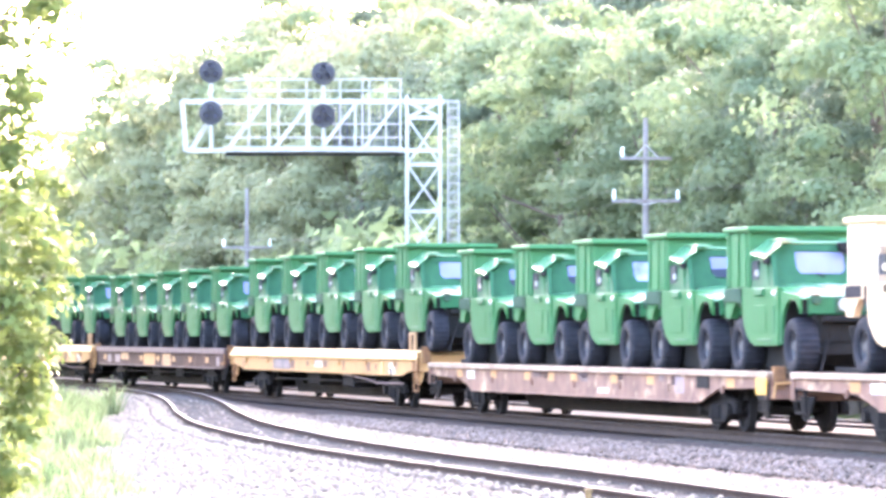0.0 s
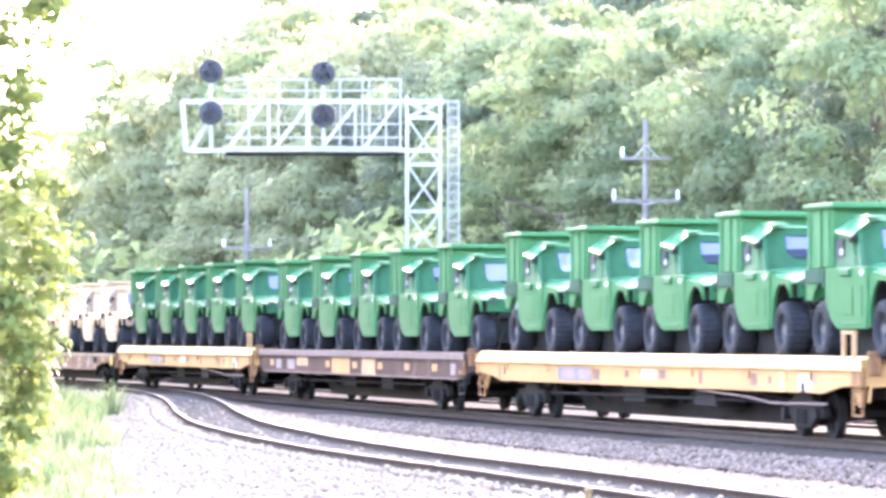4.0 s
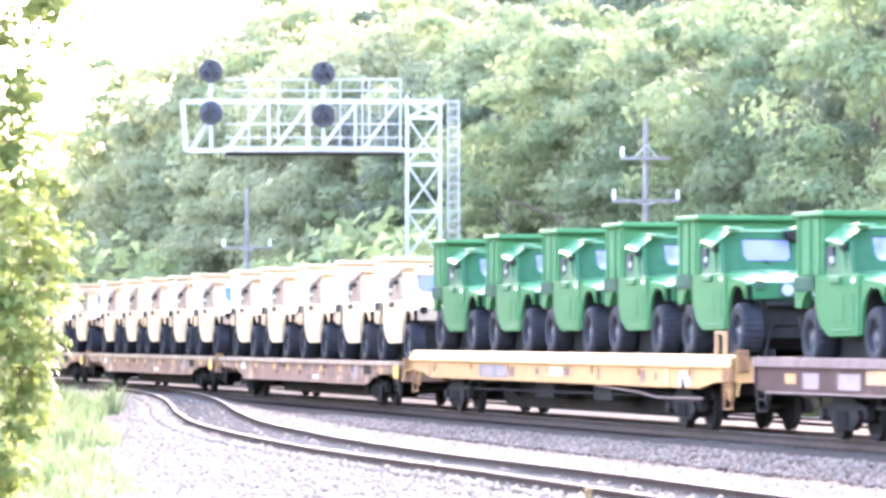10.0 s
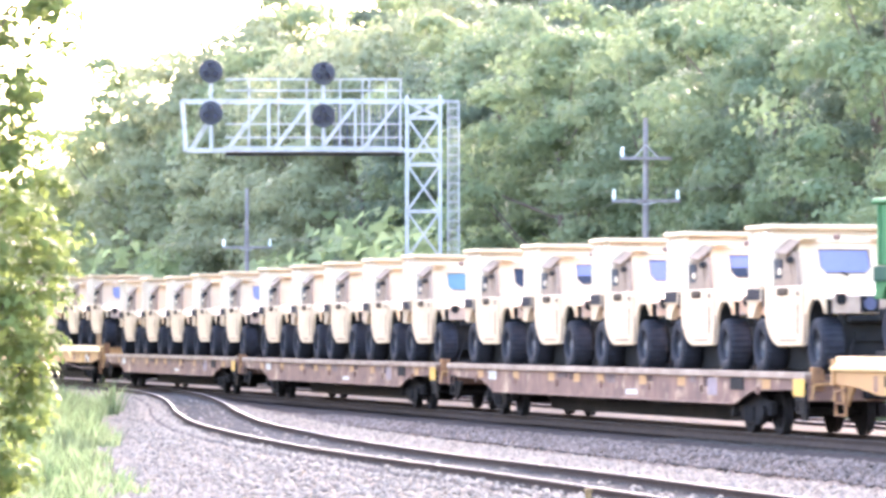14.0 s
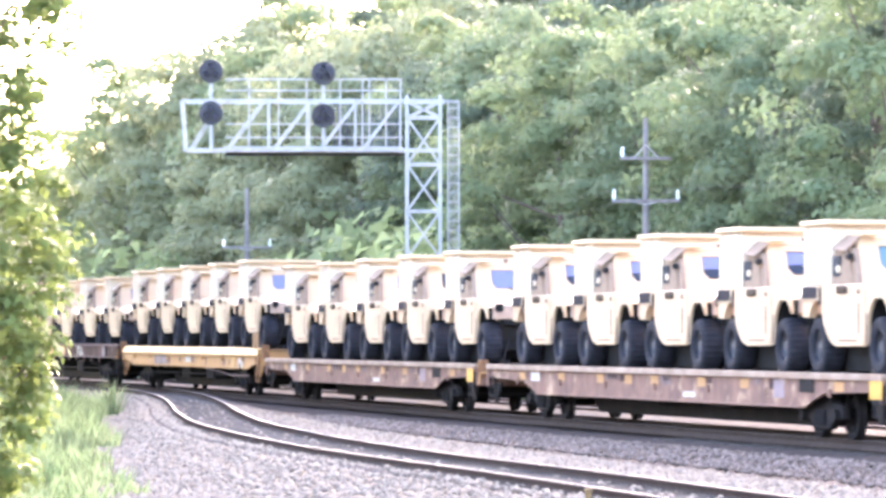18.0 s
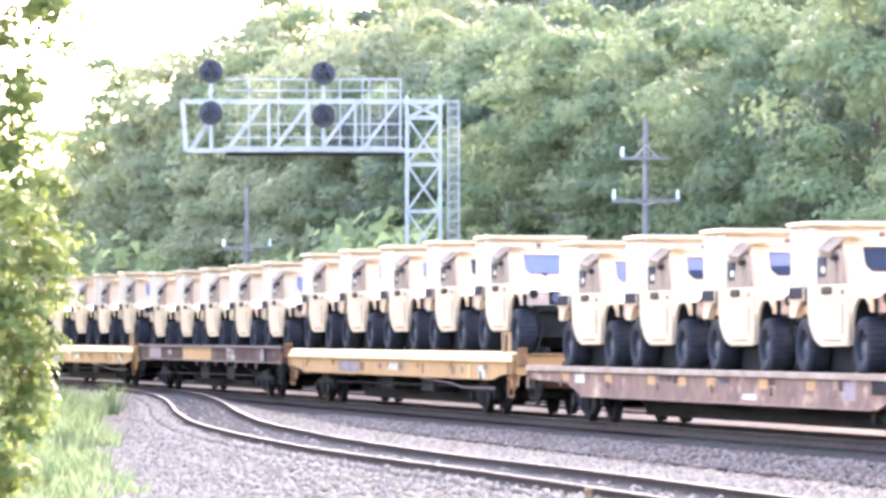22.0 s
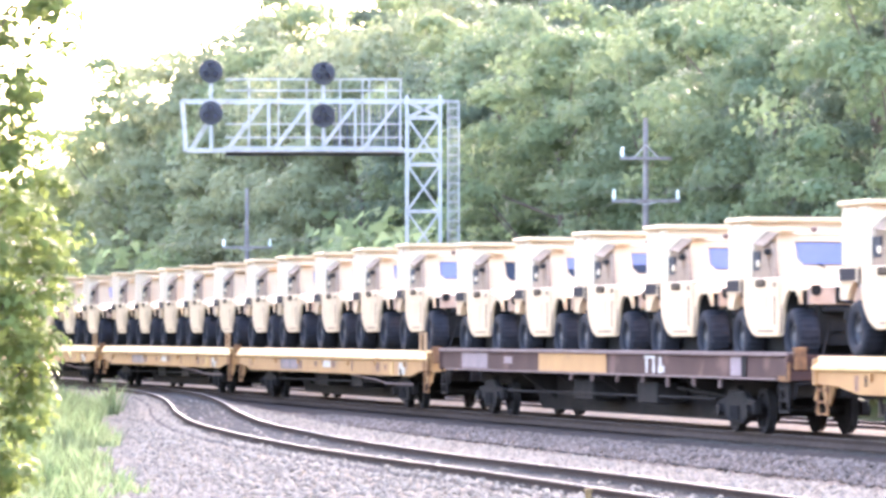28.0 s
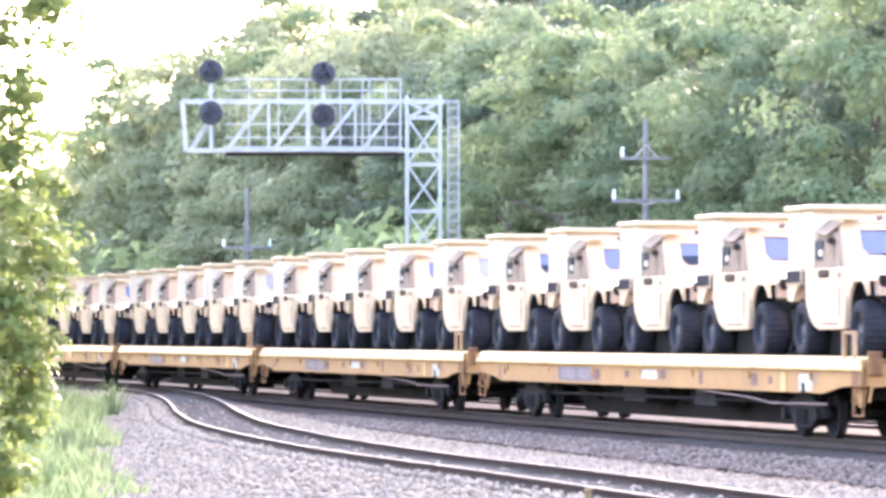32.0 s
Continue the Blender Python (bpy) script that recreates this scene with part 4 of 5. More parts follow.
            P("stake_pocket", box(min(xo, xo + s * 0.045), max(xo, xo + s * 0.045), y - 0.05, y + 0.05, zd - 0.40, zd - 0.26, 0.006), paint, sill)
    for s in (-1, 1):
        # dark strips added to close off the bright view under the trucks
        P("chain_channel", box(s * 0.52 - 0.06, s * 0.52 + 0.06, -HALF + 0.1, HALF - 0.1, dk + 0.002, dk + 0.14, 0.01), STEEL_DARK)
    # underframe
    P("centre_sill", prism([(-HALF + 0.3, dk - 0.075), (HALF - 0.3, dk - 0.075), (HALF - 0.3, 0.70), (HALF - 5.2, 0.62), (HALF - 6.0, 0.17), (-HALF + 6.0, 0.17), (-HALF + 5.2, 0.62), (-HALF + 0.3, 0.70)], "x", -0.36, 0.36), STEEL_DARK)
    for i in range(5):
        y = -6.4 + 3.2 * i
        P("cross_bearer", prism([(-W + 0.11, dk - 0.075), (W - 0.11, dk - 0.075), (W - 0.11, zd - 0.45), (0.4, 0.42), (-0.4, 0.42), (-W + 0.11, zd - 0.45)], "y", y - 0.06, y + 0.06), STEEL_DARK)
    P("brake_reservoir", rod((0.62, -2.6, 0.72), (0.62, -1.2, 0.72), 0.2, 12), STEEL_DARK)
    for y0, y1, x0, x1 in ((-4.4, -3.0, -1.1, -0.5), (0.6, 2.2, -1.05, -0.45), (3.4, 4.6, 0.45, 1.1)):
        P("equipment_box", box(x0, x1, y0, y1, 0.44, 0.86, 0.03), STEEL_DARK)
    P("brake_rod", rod((-0.7, -8.0, 0.62), (-0.9, -5.2, 0.76), 0.03, 6), STEEL_DARK)
    P("train_pipe", rod((-1.05, -8.3, 0.6), (-1.05, 8.0, 0.56), 0.03, 6), STEEL_DARK)
    for e in (-1, 1):
        P("end_sill", box(-W, W, min(e * (HALF - 0.12), e * HALF), max(e * (HALF - 0.12), e * HALF), zd - 0.48, zd - 0.03, 0.012))
        P("draft_gear", box(-0.3, 0.3, min(e * (HALF - 1.4), e * (HALF + 0.1)), max(e * (HALF - 1.4), e * (HALF + 0.1)), 0.68, 1.02, 0.02), STEEL_DARK)
        part("coupler", COUPLER, None, car, m=pose(0, e * HALF, 0, 0, 0, 0 if e < 0 else 180))
        lever = rod((-1.2, e * (HALF + 0.1), 0.92), (-0.1, e * (HALF + 0.12), 0.98), 0.022, 6)
        rod((-1.2, e * (HALF + 0.1), 0.92), (-1.25, e * (HALF + 0.12), 0.66), 0.022, 6, lever)
        P("uncoupling_lever", lever, YELLOW if style != "striped" else STEEL_DARK)
        for s in (-1, 1):
            lad = bmesh.new()
            for z in (0.42, 0.62, 0.82):
                box(s * (W - 0.06) - 0.02, s * (W - 0.06) + 0.02, e * (HALF - 0.35) - 0.24, e * (HALF - 0.35) + 0.24, z, z + 0.035, 0, lad)
            for y in (-0.24, 0.24):
                box(s * (W - 0.06) - 0.018, s * (W - 0.06) + 0.018, e * (HALF - 0.35) + y - 0.025, e * (HALF - 0.35) + y + 0.025, 0.42, zd - 0.3, 0, lad)
            P("sill_step", lad, RUST_IRON if style == "yellow" else STEEL_DARK)
            P("bracket", prism([(e * (HALF - 0.9), zd - 0.4), (e * (HALF - 0.1), zd - 0.4), (e * (HALF - 0.3), zd - 0.82), (e * (HALF - 0.5), zd - 0.82)], "x", s * (W - 0.16), s * (W - 0.12)), paint if style == "yellow" else STEEL_DARK)
        P("bridge_plate", box(0.45, 1.05, min(e * HALF, e * (HALF + 0.55)), max(e * HALF, e * (HALF + 0.55)), zd - 0.05, zd - 0.015), DECK)
        P("air_hose", rod((0.32, e * (HALF + 0.05), 0.8), (0.22, e * (HALF + 0.5), 0.42), 0.03, 6), STEEL_DARK)
    # hand brake at the front end
    P("end_ironwork", box(-W + 0.0, -W + 0.06, -HALF - 0.02, -HALF + 0.55, zd - 0.50, zd - 0.16, 0.02), RUST_IRON if style != "low" else STEEL_DARK)
    P("hand_brake", box(-W + 0.12, -W + 0.34, -HALF - 0.05, -HALF + 0.08, zd - 0.3, zd + 0.1, 0.012), RUST_IRON)
    if style == "yellow":
        st = bmesh.new()
        for y in (-0.16, 0.16):
            box(-W + 0.06, -W + 0.12, -HALF + 0.9 + y * 1.7 - 0.045, -HALF + 0.9 + y * 1.7 + 0.045, dk, zd + 0.44, 0, st)
        box(-W + 0.06, -W + 0.12, -HALF + 0.56, -HALF + 1.24, zd + 0.38, zd + 0.44, 0, st)
        P("deck_stand", st, WORN_YELLOW)
        pipe = rod((-1.22, -3.6, 0.76), (-1.22, -7.0, 0.66), 0.022, 6)
        rod((-1.22, -7.0, 0.66), (-1.22, -8.2, 0.58), 0.022, 6, pipe)
        rod((-1.22, -8.2, 0.58), (-1.22, -11.4, 0.60), 0.022, 6, pipe)
        P("brake_pipe", pipe, PALE_BROWN, car, "pale bent brake pipe")
    else:
        P("placard", box(-W - 0.012, -W + 0.012, -HALF + 0.0, -HALF + 0.62, zd - 0.40, zd - 0.10, 0.01), PLACARD if style == "low" else BROWN)
    for y in (-TRUCK_Y, TRUCK_Y):
        bogie(car, y)
    return car


CARS = {s: flatcar(s) for s in ("yellow", "striped", "striped_b", "low")}

# ---------------------------------------------------------------- the train
PITCH, JOINT = 28.6, 303.34          # metres from joint to joint; the joint before car 0 at 0 s
# car: from the deck's front edge to the first truck's origin, and truck to truck
LOAD = {-11: (-1.1, 5.42), -10: (-1.1, 5.40), -9: (-0.87, 5.45), -8: (-0.62, 5.46), -7: (0.05, 5.26), -6: (-0.38, 5.60), -5: (0.42, 5.22), -4: (-0.12, 5.28), -3: (0.35, 5.40), -2: (0.05, 5.48),
        -1: (0.38, 5.56), 0: (0.1, 5.42), 1: (0.1, 5.42), 2: (0.1, 5.42), 3: (0.1, 5.42)}
STYLE = {-11: "low", -10: "low", -9: "yellow", -8: "striped_b", -7: "yellow", -6: "low", -5: "low", -4: "low", -3: "yellow", -2: "striped",
         -1: "yellow", 0: "yellow", 1: "yellow", 2: "yellow", 3: "yellow"}
FIRST_GREEN, LAST_GREEN = -10, -7


def run(t):
    """How far the train has rolled after t seconds."""
    return 8.453337 * t - 0.013876 * t ** 2 / 2 - 0.001643 * t ** 3 / 6 + 0.000185 * t ** 4 / 24


def car_pose(k, t):
    u = JOINT + PITCH * k + PITCH / 2 - run(t)
    (x0, y0), (x1, y1) = on_track(u - TRUCK_Y), on_track(u + TRUCK_Y)
    return pose((x0 + x1) / 2, (y0 + y1) / 2, 0, 0, 0, math.degrees(math.atan2(-(x1 - x0), y1 - y0)))


TRAIN = []                           # (thing, car number, pose on its car)
_used = set()


def fresh(proto, m):
    """The prototype itself the first time, then copies."""
    if proto.name in _used:
        return copy_thing(proto, m)
    _used.add(proto.name)
    proto.matrix_basis = m
    return proto


def build_train():
    rs = random.Random(3)
    lead = {-11: "pale", -10: "pale", -9: "pale", -8: "pale", -7: "pale", -6: "blue", -5: "teal", -4: "blue", -3: "blue", -2: "blue", -1: "blue", 0: "lilac", 1: "lilac", 2: "blue", 3: "blue"}
    for k, style in STYLE.items():
        car = fresh(CARS[style], car_pose(k, 0))
        TRAIN.append((car, k, pose(0, 0, 0)))
        for i in range(5):
            green = FIRST_GREEN <= k <= LAST_GREEN
            local = pose(rs.uniform(-0.03, 0.03), -HALF + LOAD[k][0] + LOAD[k][1] * i + rs.uniform(-0.04, 0.04), DECK_Z[style] + 0.003, 0, 0, rs.uniform(-0.4, 0.4))
            tr = fresh(TRUCK_G if green else TRUCK_T, car_pose(k, 0) @ local)
            kind = lead[k] if i == 0 else rs.choice(["mixed", "mixed", "sky_painted"]) if green else rs.choice(["sky_painted", "sky_painted", "sky_painted", "dark", "blue"])
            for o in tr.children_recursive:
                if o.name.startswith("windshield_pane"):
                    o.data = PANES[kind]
            TRAIN.append((tr, k, local))


build_train()

# ---------------------------------------------------------------- signal cantilever over the main tracks
def build_signal():
    y0, X = 141.0, lambda px: (px - 784) / 55.5
    Z = lambda py: 1.747 + (595.35 - py) / 55.5
    sg = thing("signal_cantilever", "galvanised lattice signal cantilever with four black round signal heads", "railway signal")
    P = lambda n, bm, m=GALV, par=sg, label="": part(n, bm, m, par, label)
    xl, xr, xm0 = X(320), X(812), X(718)
    zt, zb = Z(178), Z(265)
    dy = 1.15
    for y in (y0, y0 + dy):
        P("top_chord", bar((xl, y, zt), (xr - 0.45, y, zt), 0.095))
        P("bottom_chord", bar((xl + 0.08, y, zb), (X(783), y, zb), 0.095))
        P("end_post", bar((xl, y, zt), (xl + 0.12, y, zb), 0.075))
        # verticals and diagonals
        for px in (474, 545, 628, 708):
            P("vertical", bar((X(px), y, zb), (X(px), y, zt), 0.05))
        for a, b in ((335, 388), (400, 465), (482, 548), (565, 632), (640, 705)):
            P("diagonal", bar((X(a), y, zb), (X(b), y, zt), 0.055))
    for px in (325, 400, 482, 565, 640, 712):
        P("cross_tie", bar((X(px), y0, zb), (X(px), y0 + dy, zb), 0.07))
        P("cross_tie", bar((X(px), y0, zt), (X(px), y0 + dy, zt), 0.07))
    # walkway with handrail behind the top chord
    wy = y0 + dy + 0.1
    P("walkway", box(X(395), X(712), y0 + 0.12, y0 + dy - 0.12, zb + 0.07, zb + 0.11))
    # dark strip in place of the shadow line below the bottom chord
    P("toe_board", box(X(395), X(712), wy - 0.02, wy + 0.02, zb - 0.14, zb + 0.02), BLACKHEAD, sg, "dark strip for the shadow under the chord")
    for py, w in ((136, 0.05), (156, 0.05), (216, 0.045), (240, 0.045)):
        P("handrail", bar((X(395), wy, Z(py)), (X(712), wy, Z(py)), w))
    for px in (437, 490, 540, 600, 640, 652, 682, 708):
        P("rail_post", bar((X(px), wy, Z(262)), (X(px), wy, Z(135)), 0.05))
    for i in range(16):
        px = 590 + 7.6 * i
        P("mesh_wire", bar((X(px), wy + 0.03, Z(262)), (X(px), wy + 0.03, Z(172)), 0.03), LENS)
    # mast of four legs with crossed lacing
    zf = -0.55
    legs = [(X(720), y0), (X(779), y0), (X(720), y0 + dy), (X(779), y0 + dy)]
    for x, y in legs:
        P("mast_leg", bar((x, y, zf), (x, y, Z(168)), 0.11))
    z, h = zf + 0.3, 1.5
    while z < zt - 0.4:
        z2 = min(z + h, zt)
        for y in (y0, y0 + dy):
            P("lacing", bar((X(720), y, z), (X(779), y, z2), 0.048))
            P("lacing", bar((X(779), y, z), (X(720), y, z2), 0.048))
            P("strut", bar((X(720), y, z2), (X(779), y, z2), 0.08))
        for x in (X(720), X(779)):
            P("lacing", bar((x, y0, z), (x, y0 + dy, z2), 0.055))
        z = z2
    P("footing", box(X(712), X(787), y0 - 0.2, y0 + dy + 0.2, -0.9, -0.45, 0.03), STONE)
    # caged ladder at the mast's far side
    lx0, lx1 = X(793), X(812)
    for x in (lx0, lx1):
        P("ladder_rail", bar((x, y0 + 0.5, zf), (x, y0 + 0.5, zt), 0.05))
    for i in range(32):
        zz = zf + 0.3 + 0.3 * i
        P("rung", bar((lx0, y0 + 0.5, zz), (lx1, y0 + 0.5, zz), 0.03))
    for i in range(5):
        x = lx0 + (lx1 - lx0) * i / 4
        P("cage_strip", bar((x, y0 + 0.85, 2.2), (x, y0 + 0.85, zt), 0.022))
    P("ladder_stay", bar((X(779), y0, zt), (lx1, y0 + 0.5, zt), 0.07))
    # signal heads
    for px, pys in ((374, (127, 201)), (571, (127, 203))):
        yy = y0 - 0.28 if px < 400 else y0 + dy - 0.35
        P("head_mast", rod((X(px), yy, zb), (X(px), yy, Z(108)), 0.06, 10))
        for py in pys:
            c = (X(px), yy - 0.12, Z(py))
            hd = P("signal_head", lathe([(-0.04, 0.002), (-0.04, 0.38), (0.0, 0.385), (0.02, 0.36), (0.03, 0.16), (0.3, 0.14), (0.3, 0.002)], 28, "y", None, c), BLACKHEAD, sg, "black round signal backboard")
            for a in (90, 210, 330):
                q = (c[0] + 0.17 * math.cos(radians(a)), c[1] - 0.05, c[2] + 0.17 * math.sin(radians(a)))
                P("lens", lathe([(-0.005, 0.002), (-0.005, 0.07), (0.01, 0.07), (0.01, 0.002)], 12, "y", None, q), LENS, hd)
                vis = lathe([(-0.2, 0.085), (-0.2, 0.092), (0.0, 0.092), (0.0, 0.085)], 12, "y", None, q)
                P("visor", vis, BLACKHEAD, hd)


build_signal()

# ---------------------------------------------------------------- line poles and wires
POLES = []


def line_pole(x, y, top, arms):
    zg = ground_z(x, y)
    p = thing("line_pole", "grey weathered wooden line pole with crossarms and pale insulators", "utility pole", "line poles beside the tracks")
    part("pole_shaft", rod((x, y, zg - 0.3), (x, y, top), 0.125, 12, None, 0.07), POLEWOOD, p)
    for z, half, pins in arms:
        arm = part("crossarm", box(x - half, x + half, y - 0.14, y - 0.04, z - 0.045, z + 0.045, 0.01), POLEWOOD, p)
        for s in (-1, 1):
            part("brace", bar((x, y - 0.1, z + (0.38 if half < 0.85 else -0.10)), (x + s * half * 0.5, y - 0.1, z), 0.035), GALV, arm)
        for q in pins:
            part("insulator", lathe([(0.04, 0.002), (0.04, 0.04), (0.14, 0.055), (0.18, 0.042), (0.30, 0.046), (0.32, 0.002)], 12, "z", None, (x + q, y - 0.09, z)), INSULATOR, arm, "pale glass insulator")
    POLES.append((x, y, top, arms))


line_pole(5.74, 125.0, 7.93, [(6.78, 0.72, (-0.66,)), (5.57, 0.98, (-0.9, 0.9))])
line_pole(-7.63, 172.0, 7.5, [(5.2, 0.98, (-0.9, 0.9))])
line_pole(-20.4, 237.0, 8.6, [(7.2, 0.98, (-0.9, 0.9))])
line_pole(17.5, 80.0, 8.4, [(7.2, 0.72, (-0.66,)), (6.0, 0.98, (-0.9, 0.9))])


def build_wires():
    order = [POLES[3], POLES[0], POLES[1], POLES[2]]
    for s in (-0.9, 0.9):
        for a, b in zip(order, order[1:]):
            pa, pb = (Vector((q[0] + s, q[1] - 0.09, q[3][-1][0] + 0.33)) for q in (a, b))
            bm = bmesh.new()
            pts = [pa.lerp(pb, i / 12) - Vector((0, 0, 0.5 * 4 * (i / 12) * (1 - i / 12))) for i in range(13)]
            rings = [[bm.verts.new(p + Vector((0.0035 * math.cos(h), 0, 0.0035 * math.sin(h)))) for h in (0.5, 2.1, 3.6, 5.2)] for p in pts]
            for p, q in zip(rings, rings[1:]):
                for i in range(4):
                    bm.faces.new((p[i], p[(i + 1) % 4], q[(i + 1) % 4], q[i]))
            w = new("line_wire", mesh_of(bm, "line_wire", WIRE))
            tagged(w, "thin dark wire slung between line poles", "wire", "wires between the poles")


build_wires()

# ---------------------------------------------------------------- woods


def leaf_cloud(rng, centres, radii, counts, size, squash=0.8, up=0.08, corners=4):
    """Leaves over the shells of many clumps: folded diamonds, or plain three-cornered ones far off."""
    C, F = [], []
    for c, r, n in zip(centres, radii, counts):
        d = rng.normal(size=(n, 3))
        d /= np.linalg.norm(d, axis=1)[:, None]
        d[:, 2] = np.where(d[:, 2] < -0.3, -d[:, 2] * 0.6, d[:, 2])
        rad = r * (0.55 + 0.5 * rng.random(n) ** 0.6)
        C.append(np.asarray(c) + d * rad[:, None] * np.array([1, 1, squash]))
        F.append(d)
    C, N = np.concatenate(C), np.concatenate(F)
    n = len(C)
    N = N + 0.3 * rng.normal(size=(n, 3)) + np.array([0, 0, up])
    N /= np.linalg.norm(N, axis=1)[:, None]
    a = np.cross(N, rng.normal(size=(n, 3)))
    a /= np.linalg.norm(a, axis=1)[:, None] + 1e-9
    b = np.cross(N, a)
    s = size * (0.6 + 0.8 * rng.random(n))[:, None]
    if corners == 3:
        v = np.stack([C - a * s * 0.6, C + a * s * 0.5 + b * s * 0.36, C + a * s * 0.4 - b * s * 0.42], 1).reshape(-1, 3)
        return v, np.arange(3 * n).reshape(-1, 3)
    v = np.stack([C - a * s * 0.6, C + b * s * 0.34 + N * s * 0.08, C + a * s * 0.6, C - b * s * 0.34 + N * s * 0.08], 1).reshape(-1, 3)
    f = np.arange(4 * n).reshape(-1, 4)
    return v, f


def trunk_bm(rng, height, radius, tips):
    bm = bmesh.new()
    pts = [Vector((0.15 * math.sin(i * 1.3) * i / 5, 0.12 * math.cos(i * 1.7) * i / 5, height * i / 5)) for i in range(6)]
    for i in range(5):
        rod(pts[i], pts[i + 1], radius * (1 - i * 0.16), 9, bm, radius * (1 - (i + 1) * 0.16))
    for c in tips:
        k = min(4, max(1, int(c[2] / height * 4)))
        base = pts[k]
        mid = base.lerp(Vector(c), 0.5) + Vector((0, 0, -0.25))
        rod(base, mid, radius * 0.34, 6, bm, radius * 0.2)
        rod(mid, Vector(c), radius * 0.2, 6, bm, radius * 0.06)
    return bm


def tree_kind(seed, material, height=12.0, spread=3.6, low=0.16, clumps=56, leaves=270, size=0.20):
    rng = np.random.default_rng(seed)
    cs, rs, ns = [], [], []
    for i in range(clumps):
        f = (i + 0.5) / clumps
        z = height * (low + (0.97 - low) * f)
        w = spread * (math.sin(math.pi * min(1, 0.16 + 0.80 * f)) ** 0.7) * (0.78 + 0.44 * rng.random())
        a = 2.4 * i + rng.random() * 1.2
        rr = w * (0.55 + 0.45 * rng.random())
        cs.append((rr * math.cos(a), rr * math.sin(a), z + rng.normal() * 0.3))
        rs.append(0.62 + 0.8 * rng.random())
        ns.append(int(leaves * (0.6 + 0.8 * rng.random())))
    v, f = leaf_cloud(rng, cs, rs, ns, size, corners=3)
    crown = soup("crown", v, f, material)
    trunk = mesh_of(trunk_bm(rng, height * 0.8, 0.2, [c for c in cs[::5]]), "trunk", BARK)
    return trunk, crown


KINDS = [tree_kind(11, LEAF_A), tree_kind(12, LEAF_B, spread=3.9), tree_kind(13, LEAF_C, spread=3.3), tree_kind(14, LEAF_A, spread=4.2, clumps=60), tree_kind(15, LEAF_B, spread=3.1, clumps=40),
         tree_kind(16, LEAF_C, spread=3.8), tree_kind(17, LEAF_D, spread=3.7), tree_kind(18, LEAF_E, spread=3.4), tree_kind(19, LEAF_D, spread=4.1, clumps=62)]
BUSHES = [tree_kind(21, LEAF_BUSH, 3.0, 1.9, 0.12, 16, 90, 0.3), tree_kind(22, LEAF_BUSH, 2.6, 2.1, 0.12, 16, 90, 0.3)]
TREE_LABEL = ["broad-leaved tree in full mid-green leaf on the hillside", "light green broad-leaved tree on the wooded hillside", "dark green dense tree on the wooded hillside",
              "wide-crowned green tree on the wooded hillside", "slender light green tree at the wood's edge", "dark round-crowned tree on the wooded hillside", "pale grey-green tree on the wooded hillside", "soft green leafy tree on the wooded hillside", "wide grey-green tree on the wooded hillside"]


def plant(kind, x, y, scale, turn, label, name="tree", group="trees of the hillside", tall=1.0):
    t = thing(name, label, name, group, Matrix.Translation((x, y, ground_z(x, y) - 0.15)) @ pose(0, 0, 0, 0, 0, turn))
    for nm, me in zip(("trunk", "crown"), kind):
        o = part(nm, me, None, t)
        o.scale = (scale, scale, scale * tall)
    return t


def build_woods():
    rs = random.Random(8)
    for j, (q0, du) in enumerate(((13.5, 5.0), (18.5, 5.6), (24.5, 6.2), (32.0, 7.0), (41.0, 8.0))):
        u = 40.0
        while u < 235:
            u += du * rs.uniform(0.8, 1.2)
            q = q0 + rs.uniform(-1.6, 1.6)
            x, y = on_track(u, q)
            if not (-0.125 < x / y < 0.118):
                continue
            h = float(np.interp(u, [40, 110, 135, 165, 185, 205, 235], [10.5, 12.5, 15.0, 15.5, 12.4, 10.8, 9.4])) * rs.uniform(0.85, 1.05)
            # darker kinds behind offset bright tops; haze-paled kinds stand far off
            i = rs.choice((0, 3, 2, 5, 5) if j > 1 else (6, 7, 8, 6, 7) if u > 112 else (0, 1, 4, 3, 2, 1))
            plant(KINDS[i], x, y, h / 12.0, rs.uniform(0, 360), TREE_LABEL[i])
    u = 45.0
    while u < 215:
        u += rs.uniform(2.2, 4.2)
        x, y = on_track(u, 10.8 + rs.uniform(-0.8, 1.2))
        if -0.12 < x / y < 0.11 and all(abs(x - p[0]) > 3.0 for p in POLES):
            plant(BUSHES[rs.randrange(2)], x, y, rs.uniform(1.25, 1.95) if u > 72 else rs.uniform(0.75, 1.25), rs.uniform(0, 360), "leafy green bush at the foot of the woods", "bush", "bushes along the line")
    # young trees before the tall ones
    u = 42.0
    while u < 220:
        u += rs.uniform(4.0, 8.0)
        x, y = on_track(u, 11.8 + rs.uniform(-0.6, 0.8))
        if -0.12 < x / y < 0.112 and all(abs(x - p[0]) > 3.2 for p in POLES):
            i = rs.choice((7, 4, 1))
            plant(KINDS[i], x, y, rs.uniform(0.42, 0.62), rs.uniform(0, 360), "slender young light green tree before the wood", group="young trees at the wood's edge")
    # unseen trees added on the near side past the leafy tree, darkening truck-side reflections
    for i in range(11):
        y = 92 + 9.5 * i + rs.uniform(-2, 2)
        k = rs.randrange(6)
        plant(KINDS[k], -0.118 * y - 3.2 - rs.uniform(0, 1.5), y, rs.uniform(0.8, 1.0), rs.uniform(0, 360), TREE_LABEL[k].replace("on the wooded hillside", "beside the line").replace("on the hillside", "beside the line"), group="trees beside the line")


build_woods()


